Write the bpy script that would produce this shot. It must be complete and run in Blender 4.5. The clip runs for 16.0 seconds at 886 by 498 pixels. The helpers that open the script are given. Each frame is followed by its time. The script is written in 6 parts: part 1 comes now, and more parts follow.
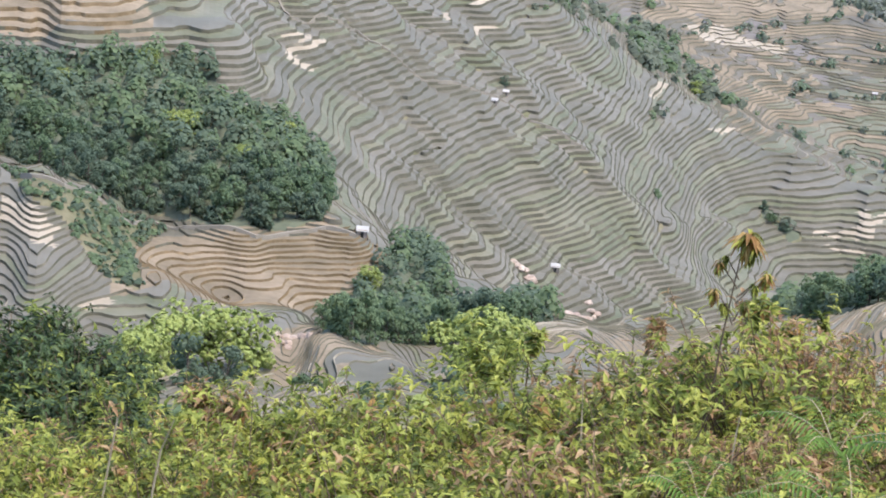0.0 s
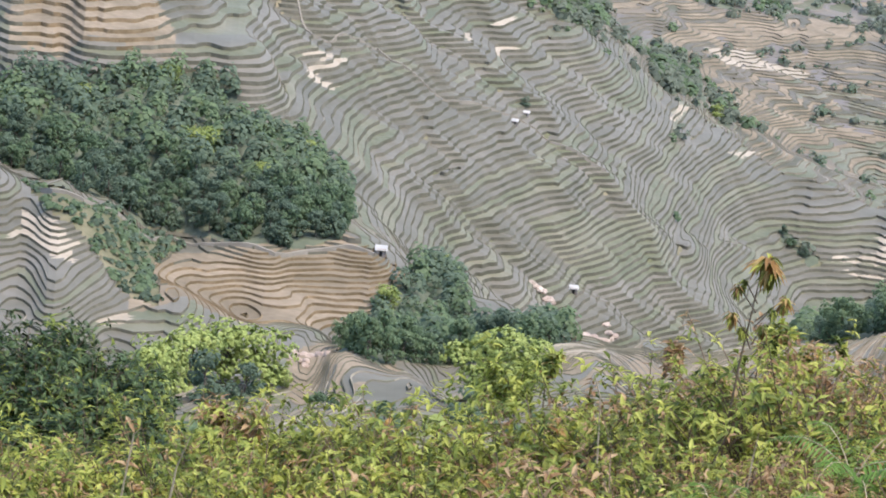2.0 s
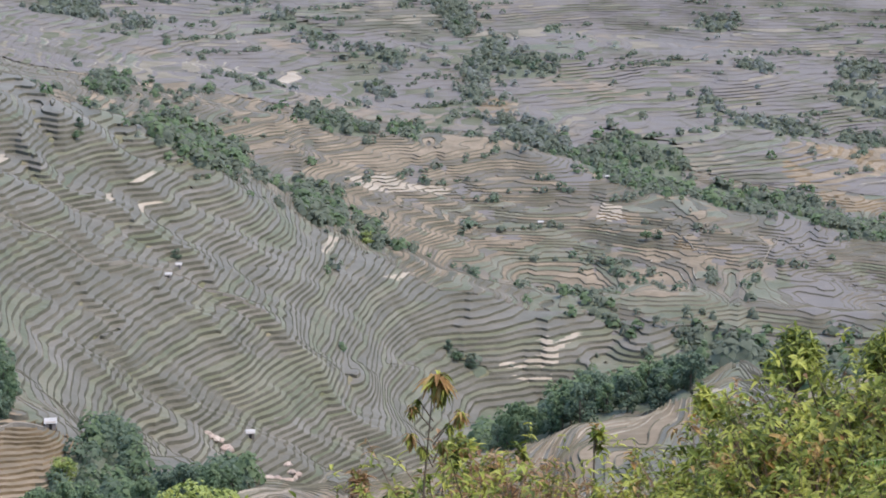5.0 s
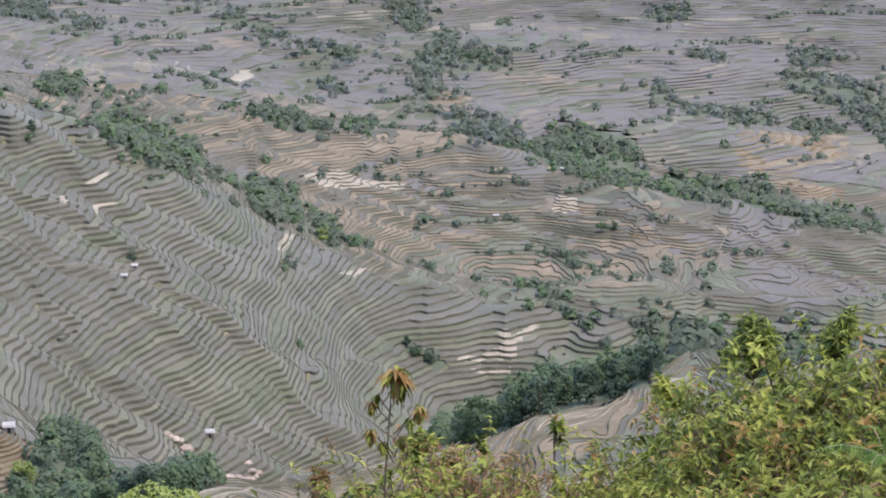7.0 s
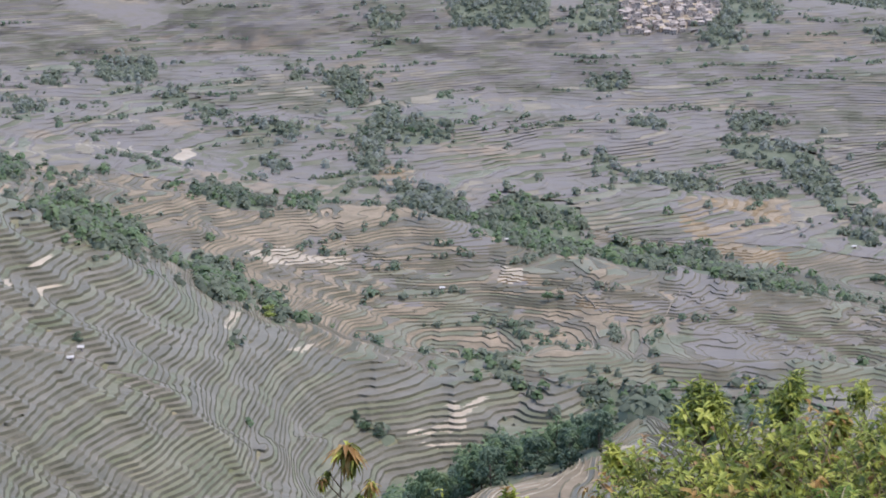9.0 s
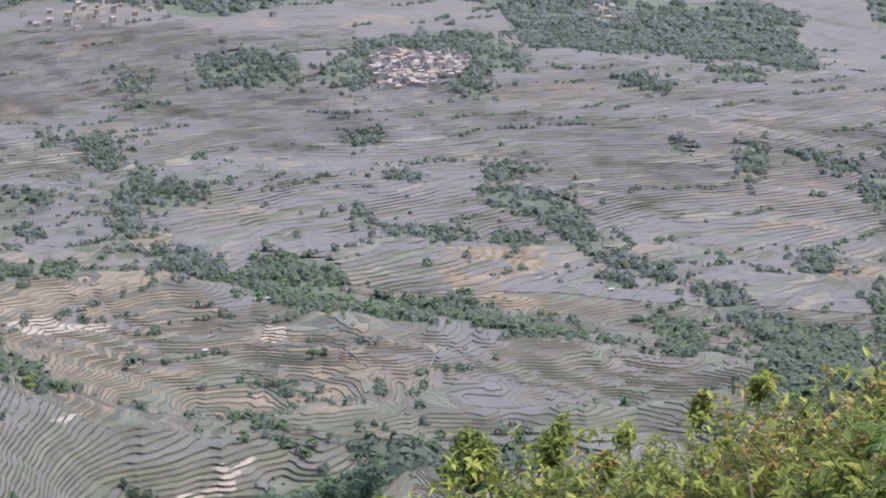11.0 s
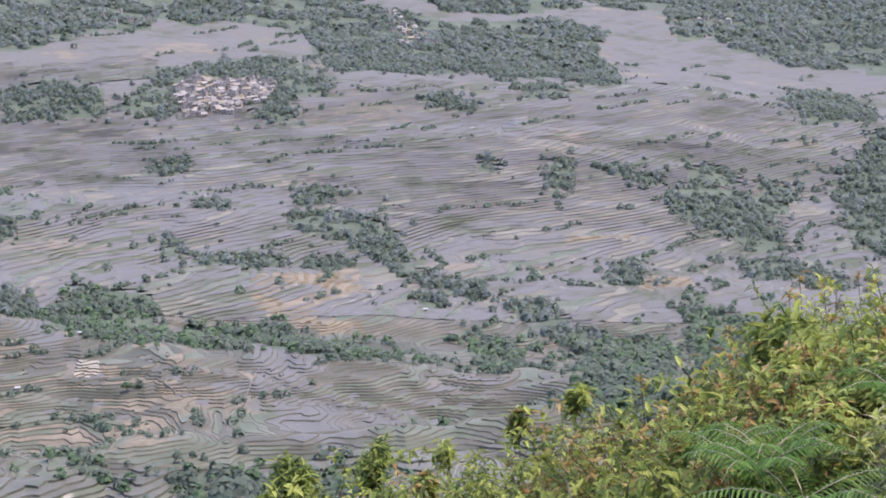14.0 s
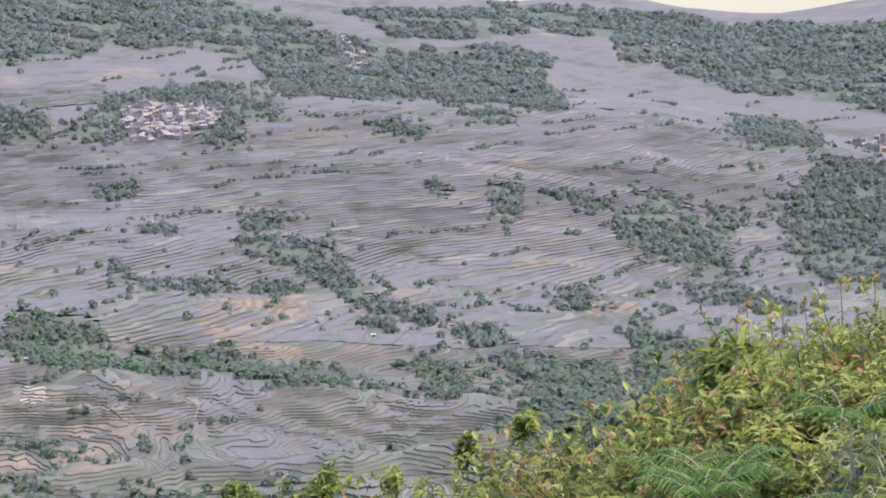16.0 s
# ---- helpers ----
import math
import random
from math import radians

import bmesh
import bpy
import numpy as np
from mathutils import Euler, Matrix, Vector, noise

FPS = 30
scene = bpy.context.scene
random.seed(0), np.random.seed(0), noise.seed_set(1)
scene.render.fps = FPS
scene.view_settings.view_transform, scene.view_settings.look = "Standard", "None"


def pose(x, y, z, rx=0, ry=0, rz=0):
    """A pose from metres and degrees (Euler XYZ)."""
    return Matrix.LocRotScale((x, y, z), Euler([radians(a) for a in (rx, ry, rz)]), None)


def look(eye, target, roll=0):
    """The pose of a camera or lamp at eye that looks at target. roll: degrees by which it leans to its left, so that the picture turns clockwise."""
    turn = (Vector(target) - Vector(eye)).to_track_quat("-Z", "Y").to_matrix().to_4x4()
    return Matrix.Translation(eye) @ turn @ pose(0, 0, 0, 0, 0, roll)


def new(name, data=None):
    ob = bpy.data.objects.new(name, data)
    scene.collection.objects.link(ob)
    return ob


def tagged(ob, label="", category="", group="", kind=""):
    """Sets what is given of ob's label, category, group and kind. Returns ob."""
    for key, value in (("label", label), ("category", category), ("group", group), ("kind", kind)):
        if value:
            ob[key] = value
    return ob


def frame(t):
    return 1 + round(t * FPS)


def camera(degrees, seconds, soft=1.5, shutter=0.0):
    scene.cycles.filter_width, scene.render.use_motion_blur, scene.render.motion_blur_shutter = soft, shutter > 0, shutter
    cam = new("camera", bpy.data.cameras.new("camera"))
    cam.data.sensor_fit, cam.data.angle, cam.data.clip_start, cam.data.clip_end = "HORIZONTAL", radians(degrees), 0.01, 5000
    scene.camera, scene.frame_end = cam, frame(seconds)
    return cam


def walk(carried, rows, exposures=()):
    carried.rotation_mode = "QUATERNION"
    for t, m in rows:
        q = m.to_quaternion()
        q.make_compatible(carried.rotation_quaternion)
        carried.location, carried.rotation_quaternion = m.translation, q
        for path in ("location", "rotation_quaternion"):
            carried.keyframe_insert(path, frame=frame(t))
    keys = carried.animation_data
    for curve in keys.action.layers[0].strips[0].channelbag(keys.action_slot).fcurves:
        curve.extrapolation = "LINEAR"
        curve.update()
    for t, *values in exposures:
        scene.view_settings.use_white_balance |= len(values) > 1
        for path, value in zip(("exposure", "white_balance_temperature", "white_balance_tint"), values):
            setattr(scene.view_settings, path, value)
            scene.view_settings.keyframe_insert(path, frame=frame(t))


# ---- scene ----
# the camera turns on the spot at a lookout: seconds, bearing, tilt, lean (degrees)
EYE = Vector((0, 0, 0))
AIMS = [
    (0.0, -9.196, -15.559, 6.217),
    (0.5, -9.39, -15.129, 7.185),
    (1.0, -9.496, -15.186, 7.605),
    (1.5, -9.714, -15.479, 7.618),
    (2.0, -9.744, -15.108, 6.83),
    (2.5, -9.29, -14.754, 5.211),
    (3.0, -6.936, -13.838, 4.23),
    (3.5, -4.8, -13.161, 3.889),
    (4.0, -3.278, -12.449, 2.232),
    (4.5, -2.076, -11.219, 1.207),
    (4.7, -1.63, -11.016, 1.041),
    (7.0, -0.07, -11.143, -0.264),
    (7.5, -0.0, -11.001, -0.348),
    (8.0, 0.137, -10.588, -0.474),
    (8.2, 0.341, -10.274, -0.65),
    (10.3, 4.937, -8.481, -2.948),
    (10.5, 5.867, -8.365, -3.106),
    (11.0, 7.553, -8.128, -3.196),
    (11.5, 8.762, -8.211, -3.792),
    (12.0, 9.737, -8.183, -3.948),
    (12.5, 10.484, -8.145, -4.165),
    (13.0, 11.106, -8.041, -4.254),
    (13.5, 11.698, -7.916, -4.631),
    (14.0, 12.4, -7.871, -4.761),
    (14.5, 13.051, -7.877, -4.851),
    (15.0, 13.481, -7.716, -4.456),
    (15.5, 13.708, -7.534, -4.477),
    (16.0, 13.784, -7.335, -4.596)]


def aim(bearing, tilt):
    b, e = radians(bearing), radians(tilt)
    return EYE + 100 * Vector((math.sin(b) * math.cos(e), math.cos(b) * math.cos(e), math.sin(e)))


cam = camera(22.22, 16.0, soft=1.85)
walk(cam, [(t, look(EYE, aim(b, e), lean)) for t, b, e, lean in AIMS],
     exposures=[(0.0, 1.8, 7350, 12), (2.5, 1.76, 7350, 12), (4.5, 1.46, 7300, 13), (8.0, 1.42, 7200, 14), (11.0, 1.56, 7050, 16), (16.0, 1.64, 6850, 20)])

# ---- light: hazy sun high on the right, pale sky ----
SUN_HEIGHT, SUN_BEARING = 66, 110
world = bpy.data.worlds.new("sky")
scene.world = world
world.use_nodes = True
wn = world.node_tree.nodes
sky = wn.new("ShaderNodeTexSky")
sky.sky_type = "NISHITA"
sky.sun_disc = False
sky.sun_elevation, sky.sun_rotation = radians(SUN_HEIGHT), radians(SUN_BEARING)
sky.altitude, sky.air_density, sky.dust_density, sky.ozone_density = 1200, 1.2, 3.0, 4.0
wn["Background"].inputs["Strength"].default_value = 0.15
world.node_tree.links.new(sky.outputs["Color"], wn["Background"].inputs["Color"])
sun = new("sun", bpy.data.lights.new("sun", "SUN"))
sun.data.energy, sun.data.angle, sun.data.color = 1.35, radians(20), (1.0, 0.93, 0.83)
sb, se = radians(SUN_BEARING), radians(SUN_HEIGHT)
sun.matrix_world = look((math.sin(sb) * math.cos(se), math.cos(sb) * math.cos(se), math.sin(se)), (0, 0, 0))

# ---- materials ----


def material(name, shades, scale=1.0, rough=0.8, bump=0.3, spec=0.3, fine=8.0, per_object=0.0, per_island=0.0, through_light=0.0, metal=0.0):
    """A weathered surface: patches between the shades, finer grain over them, and relief; scale in metres."""
    m = bpy.data.materials.new(name)
    m.use_nodes = True
    n, link = m.node_tree.nodes, m.node_tree.links.new
    shader = n["Principled BSDF"]
    place = n.new("ShaderNodeNewGeometry")
    patches, grain = n.new("ShaderNodeTexNoise"), n.new("ShaderNodeTexNoise")
    for tex, size in ((patches, scale), (grain, scale / fine)):
        tex.inputs["Scale"].default_value = 1 / size
        tex.inputs["Detail"].default_value = 4
        link(place.outputs["Position"], tex.inputs["Vector"])
    mix = n.new("ShaderNodeMath")
    mix.operation = "MULTIPLY_ADD"
    link(grain.outputs["Fac"], mix.inputs[0])
    mix.inputs[1].default_value = 0.6
    add = n.new("ShaderNodeMath")
    add.operation = "MULTIPLY_ADD"
    link(patches.outputs["Fac"], add.inputs[0])
    add.inputs[1].default_value, add.inputs[2].default_value = 1.5, -0.55
    link(add.outputs[0], mix.inputs[2])
    last = mix.outputs[0]
    for amount, source in ((per_object, "object"), (per_island, "island")):
        if amount:
            if source == "object":
                chance = n.new("ShaderNodeObjectInfo").outputs["Random"]
            else:
                chance = place.outputs["Random Per Island"]
            more = n.new("ShaderNodeMath")
            more.operation = "MULTIPLY_ADD"
            link(chance, more.inputs[0])
            more.inputs[1].default_value = amount
            shift = n.new("ShaderNodeMath")
            shift.operation = "SUBTRACT"
            link(last, shift.inputs[0])
            shift.inputs[1].default_value = amount / 2
            link(shift.outputs[0], more.inputs[2])
            last = more.outputs[0]
    ramp = n.new("ShaderNodeValToRGB")
    link(last, ramp.inputs["Fac"])
    points = ramp.color_ramp.elements
    while len(points) < len(shades):
        points.new(0.5)
    for i, shade in enumerate(shades):
        points[i].position = 0.15 + 0.7 * i / max(1, len(shades) - 1)
        points[i].color = (*shade, 1)
    link(ramp.outputs["Color"], shader.inputs["Base Color"])
    shader.inputs["Roughness"].default_value = rough
    shader.inputs["Specular IOR Level"].default_value = spec
    shader.inputs["Metallic"].default_value = metal
    if bump:
        relief = n.new("ShaderNodeBump")
        relief.inputs["Strength"].default_value = bump
        relief.inputs["Distance"].default_value = scale / fine * 0.3
        link(grain.outputs["Fac"], relief.inputs["Height"])
        link(relief.outputs["Normal"], shader.inputs["Normal"])
    if through_light:
        thin = n.new("ShaderNodeBsdfTranslucent")
        link(ramp.outputs["Color"], thin.inputs["Color"])
        both = n.new("ShaderNodeMixShader")
        both.inputs[0].default_value = through_light
        link(shader.outputs[0], both.inputs[1])
        link(thin.outputs[0], both.inputs[2])
        link(both.outputs[0], n["Material Output"].inputs["Surface"])
    return m


def plots_over(m):
    """Lays narrow plots of differing tone along the slopes over a material."""
    n, link = m.node_tree.nodes, m.node_tree.links.new
    along, plots = n.new("ShaderNodeMapping"), n.new("ShaderNodeTexNoise")
    along.inputs["Scale"].default_value = (0.02, 0.02, 0.16)
    plots.inputs["Scale"].default_value, plots.inputs["Detail"].default_value = 1.0, 3
    link(next(k for k in n if k.type == "NEW_GEOMETRY").outputs["Position"], along.inputs["Vector"])
    link(along.outputs["Vector"], plots.inputs["Vector"])
    ramp = next(k for k in n if k.type == "VALTORGB")
    tone, less = n.new("ShaderNodeMath"), n.new("ShaderNodeMath")
    tone.operation, less.operation = "MULTIPLY_ADD", "SUBTRACT"
    link(plots.outputs["Fac"], tone.inputs[0])
    tone.inputs[1].default_value, less.inputs[1].default_value = 0.9, 0.45
    link(ramp.inputs["Fac"].links[0].from_socket, less.inputs[0])
    link(less.outputs[0], tone.inputs[2])
    link(tone.outputs[0], ramp.inputs["Fac"])
    return m


WET = material("wet_paddy_mud", [(0.092, 0.088, 0.065), (0.121, 0.114, 0.09), (0.16, 0.149, 0.124)], 45, 0.55, 0.0, 0.22, 9, per_object=0.25)
MUD = material("drained_paddy_mud", [(0.073, 0.071, 0.045), (0.096, 0.087, 0.061), (0.115, 0.10, 0.075), (0.16, 0.13, 0.091)], 80, 0.6, 0.0, 0.25, 9, per_object=0.3)
FLOODED = material("still_paddy_water", [(0.115, 0.11, 0.102), (0.14, 0.132, 0.124), (0.165, 0.152, 0.14)], 50, 0.7, 0.0, 0.15, 9)
CREST = material("pale_bund_crest", [(0.15, 0.138, 0.108), (0.205, 0.188, 0.152), (0.30, 0.275, 0.23)], 12, 0.9, 0.3, 0.2, 8, per_object=0.4)
# middle banks painted paler to soften their contrast, as haze would
MID_BUND = material("haze_paled_bank", [(0.095, 0.092, 0.066), (0.128, 0.118, 0.092), (0.18, 0.16, 0.127)], 20, 0.95, 0.4, 0.2, 9, per_object=0.3)
# mauve grey of distant haze mixed into the colour of the far fields
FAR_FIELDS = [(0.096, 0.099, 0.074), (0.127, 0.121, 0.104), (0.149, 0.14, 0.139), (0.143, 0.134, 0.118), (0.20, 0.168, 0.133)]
FAR_MUD = plots_over(material("haze_mauve_paddy", FAR_FIELDS, 130, 0.85, 0.0, 0.2, 9))
FAR_BANK = plots_over(material("haze_mauve_bank", FAR_FIELDS, 130, 0.95, 0.2, 0.2, 9))
WEEDY = material("weedy_paddy", [(0.085, 0.095, 0.056), (0.12, 0.124, 0.08), (0.158, 0.15, 0.108)], 30, 0.6, 0.2, 0.3, 9, per_object=0.3)
CUT_BANK = material("cut_brown_bank", [(0.105, 0.08, 0.046), (0.165, 0.122, 0.073), (0.24, 0.18, 0.115)], 9, 0.95, 0.5, 0.2, 9, per_object=0.3)
DRY = material("dry_clay_paddy", [(0.14, 0.117, 0.084), (0.19, 0.156, 0.113), (0.255, 0.207, 0.152)], 25, 0.9, 0.3, 0.2, 8, per_object=0.3)
# pale silt; the same colour also paints sky glints on paddies
PALE = material("pale_silt_and_glint_paddy", [(0.25, 0.215, 0.165), (0.31, 0.268, 0.21), (0.365, 0.32, 0.258)], 20, 0.7, 0.1, 0.3, 8)
SEEDLING = material("rice_seedlings", [(0.10, 0.20, 0.05), (0.14, 0.27, 0.07), (0.18, 0.30, 0.09)], 8, 0.7, 0.3, 0.3, 8)
STUBBLE = material("pale_stubble", [(0.15, 0.14, 0.105), (0.185, 0.17, 0.135), (0.225, 0.205, 0.165)], 30, 0.95, 0.2, 0.2, 8)
FALLOW = material("weedy_fallow", [(0.08, 0.09, 0.058), (0.105, 0.112, 0.077), (0.135, 0.135, 0.10)], 30, 0.95, 0.2, 0.2, 8)
PLOUGHED = material("ploughed_red_earth", [(0.10, 0.065, 0.06), (0.15, 0.10, 0.09)], 6, 0.9, 0.4, 0.2, 8)
BUND = material("earth_bund", [(0.078, 0.078, 0.055), (0.11, 0.106, 0.08), (0.165, 0.152, 0.122)], 14, 0.95, 0.5, 0.2, 9, per_object=0.2)
EARTH = material("grassy_earth", [(0.085, 0.095, 0.05), (0.14, 0.135, 0.085), (0.22, 0.19, 0.13)], 40, 0.95, 0.4, 0.2, 12)
UNDERGROWTH = material("woodland_undergrowth", [(0.07, 0.085, 0.062), (0.10, 0.118, 0.085), (0.13, 0.145, 0.108)], 25, 0.95, 0.4, 0.2, 9)
CANOPY = [material("broadleaf_dark", [(0.072, 0.112, 0.078), (0.108, 0.158, 0.11), (0.145, 0.205, 0.138)], 3, 0.7, 0, 0.3, 5, 0.4, 0.35, 0.45),
          material("broadleaf_mid", [(0.082, 0.135, 0.076), (0.125, 0.19, 0.104), (0.168, 0.24, 0.132)], 3, 0.7, 0, 0.3, 5, 0.4, 0.35, 0.45),
          material("broadleaf_light", [(0.16, 0.21, 0.06), (0.24, 0.30, 0.085), (0.31, 0.36, 0.12)], 3, 0.7, 0, 0.3, 5, 0.2, 0.5, 0.2),
          # distance haze put into the leaf colour of this and the next
          material("haze_paled_trees", [(0.125, 0.158, 0.125), (0.165, 0.20, 0.156), (0.205, 0.24, 0.186)], 5, 0.8, 0, 0.2, 5, 0.2, 0.12, 0.5)]
CANOPY.append(material("haze_blue_woods", [(0.172, 0.203, 0.19), (0.215, 0.246, 0.227), (0.255, 0.286, 0.262)], 8, 0.8, 0, 0.2, 5, 0.2, 0.12, 0.5))
BARK = material("bark", [(0.06, 0.05, 0.04), (0.12, 0.10, 0.08), (0.2, 0.17, 0.14)], 0.4, 0.9, 0.6, 0.2)


# ---- the lie of the land: spurs, gullies and crests placed to fit the camera's view, in metres from the lookout ----
LAND = {}
LAND["stream"] = [(-134.8, 574.4, -192.6), (-103.8, 601.1, -192.3), (-69.5, 686.5, -213.0), (22.8, 799.7, -216.5), (92.6, 995.7, -255.2), (274.3, 1219.5, -267.5), (370.9, 1246.0, -272.5), (467.3, 1319.7, -290.9)]
LAND["bench"] = [(-118.5, 485.8, -173.4), (-93.2, 521.7, -177.6), (-55.8, 557.2, -175.4), (29.3, 539.2, -149.6), (51.7, 587.7, -154.5), (8.4, 539.9, -157.7), (119.5, 547.1, -134.3), (182.1, 571.7, -145.4)]
LAND["left_terraces"] = [(-194.6, 537.9, -162.2), (-208.7, 549.7, -158.0), (-176.9, 515.5, -165.7), (-180.8, 487.5, -167.3), (-163.7, 504.1, -172.1), (-159.0, 516.1, -172.6), (-196.1, 567.1, -159.3), (-206.2, 520.7, -159.8)]
LAND["cut"] = [(-145.3, 551.2, -178.0), (-162.0, 608.8, -178.0), (-137.0, 630.3, -178.2), (-177.7, 573.1, -174.7)]
LAND["knoll"] = [(-180.7, 614.0, -178.8), (-205.0, 658.9, -166.1), (-237.0, 722.1, -149.4), (-158.4, 702.4, -177.8), (-232.0, 617.9, -161.6), (-277.6, 728.9, -157.1), (-194.0, 734.8, -160.3)]
LAND["spur_a"] = [(-88.1, 815.3, -230.7), (-71.8, 786.7, -236.7), (-48.1, 838.6, -240.8), (-15.1, 879.9, -251.8), (-262.5, 923.4, -168.9), (-197.9, 929.2, -172.9), (-132.5, 920.5, -191.4), (-74.5, 927.0, -209.6), (-26.3, 959.6, -232.8), (-1.9, 930.0, -250.8), (-174.9, 780.7, -190.6), (-141.5, 828.0, -202.7), (-130.9, 718.2, -205.7), (-207.1, 824.4, -185.6), (-110.3, 842.8, -214.6)]
LAND["spur_a2"] = [(-167.7, 1036.5, -171.0), (-230.8, 1075.5, -154.3), (-260.5, 1027.5, -153.2), (-102.3, 1085.2, -187.1), (-164.5, 1118.0, -165.8), (-54.3, 1118.7, -226.3), (-32.2, 1099.5, -240.8), (24.9, 1159.7, -248.8), (27.9, 1059.6, -254.7), (-108.9, 1004.1, -192.5), (-69.8, 1017.6, -213.0), (-20.0, 1009.8, -244.3), (90.0, 1026.1, -254.8), (-304.8, 1140.0, -141.9), (-255.3, 1213.4, -145.7)]
LAND["upper_left"] = [(-309.1, 866.5, -169.8), (-268.0, 973.8, -177.0), (-326.4, 1029.5, -174.3)]
LAND["spur_b"] = [(-55.6, 1479.0, -244.8), (-125.5, 1615.1, -221.6), (-30.3, 1339.7, -259.9), (97.6, 1386.6, -258.8), (36.6, 1289.5, -274.0), (-192.6, 1668.9, -218.1), (-77.8, 1638.2, -235.4), (29.0, 1589.7, -238.3), (101.4, 1526.6, -254.2), (192.1, 1477.6, -259.7), (257.0, 1416.9, -272.5), (-164.9, 1420.5, -223.7), (260.3, 1395.9, -266.6), (340.8, 1295.9, -269.3), (136.4, 1272.7, -266.5), (238.4, 1288.1, -283.3), (322.1, 1280.1, -285.3)]
LAND["gully_c"] = [(92.1, 1717.5, -259.4), (172.5, 1651.0, -276.4), (174.9, 1600.5, -277.0), (268.5, 1546.9, -287.7), (348.8, 1458.9, -292.6), (422.6, 1418.4, -300.7)]
LAND["slope_c"] = [(268.8, 1800.0, -270.4), (172.8, 1992.5, -244.0), (188.5, 2207.0, -226.3), (25.2, 2049.8, -219.3), (356.4, 2018.8, -255.1), (447.0, 2072.3, -267.7), (530.4, 1803.6, -300.2), (664.5, 2149.6, -258.3), (327.5, 2629.7, -168.7), (305.3, 2446.0, -200.2), (-20.4, 2849.9, -102.6), (-82.2, 2328.5, -194.8), (412.3, 1628.6, -300.4), (-242.9, 1985.2, -216.7), (-323.1, 1872.3, -204.0), (-96.8, 2057.7, -225.3), (123.5, 2316.7, -225.7), (357.2, 1988.2, -270.0), (-421.9, 2464.1, -182.3), (-178.3, 2493.6, -185.6)]
LAND["mountain"] = [(678.0, 3127.3, -150.9), (703.1, 3428.6, -112.0), (1245.8, 3484.0, -178.0), (1261.1, 2722.1, -290.1), (810.9, 2627.7, -198.7), (806.2, 2154.1, -292.0), (849.9, 1974.9, -322.9), (614.7, 2423.3, -202.2), (1135.2, 2614.1, -264.1), (381.2, 3277.9, -90.2)]
LAND["crest"] = [(377.3, 4484.2, 98.3), (751.5, 4436.8, 2.4), (1020.6, 4382.7, -61.9), (1235.0, 4327.2, -101.9), (1390.4, 4227.2, -105.8), (1534.4, 4177.1, -134.2), (1683.8, 4173.1, -172.1), (1835.6, 4053.8, -151.3), (2075.0, 3936.6, -130.2), (2385.3, 3756.7, -125.2), (-1670.0, 3962.5, -71.4), (-1130.0, 4252.4, 72.3)]
LAND["lookout_a"] = [(0.0, 2.5, -1.6), (2.6, -1.5, -1.5), (-2.6, -1.5, -1.7), (0.0, -12.0, 1.5), (12.0, 0.0, -1.2), (-12.0, 0.0, -2.5), (0.0, 5.0, -2.9), (-3.4, 8.3, -5.1), (-1.3, 8.9, -4.9), (1.3, 8.9, -4.3), (2.8, 8.6, -3.3), (3.5, 8.3, -2.0), (4.8, 7.6, -1.9), (4.1, 8.0, -2.0), (5.4, 10.7, -3.0), (7.3, 14.3, -4.3), (3.0, 6.5, -1.8), (-6.0, 14.8, -8.2), (-2.2, 15.8, -7.6), (1.1, 16.0, -6.8), (3.3, 15.7, -6.0), (6.0, 14.8, -4.6), (8.9, 13.3, -3.4), (-8.9, 24.4, -12.6)]
LAND["lookout_b"] = [(-3.6, 25.7, -12.0), (3.6, 25.7, -10.8), (9.7, 24.1, -8.8), (14.5, 21.6, -7.0), (-20.5, 56.4, -31.0), (0.0, 60.0, -28.0), (20.5, 56.4, -24.0), (38.6, 46.0, -20.0), (-47.9, 131.6, -68.0), (0.0, 140.0, -66.0), (52.4, 129.8, -62.0), (-102.6, 281.9, -120.0), (0.0, 300.0, -118.0), (112.4, 278.2, -120.0), (106.1, 106.1, -50.0), (282.8, 282.8, -120.0), (-42.4, 42.4, -25.0), (-141.4, 141.4, -75.0), (-318.2, 318.2, -120.0)]
LAND["rim"] = [(-636.4, 636.4, -150.0), (-1414.2, 1414.2, -120.0), (-3182.0, 3182.0, 200.0), (737.2, 516.2, -190.0), (1532.1, 1285.6, -200.0), (3447.2, 2892.5, -20.0), (59.1, -10.4, 0.0), (590.9, -104.2, -50.0), (4431.6, -781.4, 100.0), (0.0, -60.0, 18.0), (0.0, -500.0, 130.0), (0.0, -4500.0, 400.0), (-59.1, -10.4, -8.0), (-590.9, -104.2, -40.0), (-4431.6, -781.4, 150.0), (-676.2, 1450.1, -110.0), (-1098.8, 2356.4, -30.0)]

def lattice(ix, iy, seed):
    """Repeatable random numbers from 0 to 1 on a lattice."""
    n = (ix * 374761393 + iy * 668265263 + seed * 974634777) & 0x7FFFFFFF
    n = ((n ^ (n >> 13)) * 1274126177) & 0x7FFFFFFF
    n = ((n ^ (n >> 16)) * 668265263) & 0x7FFFFFFF
    return ((n >> 8) & 0xFFFF) / 65535.0


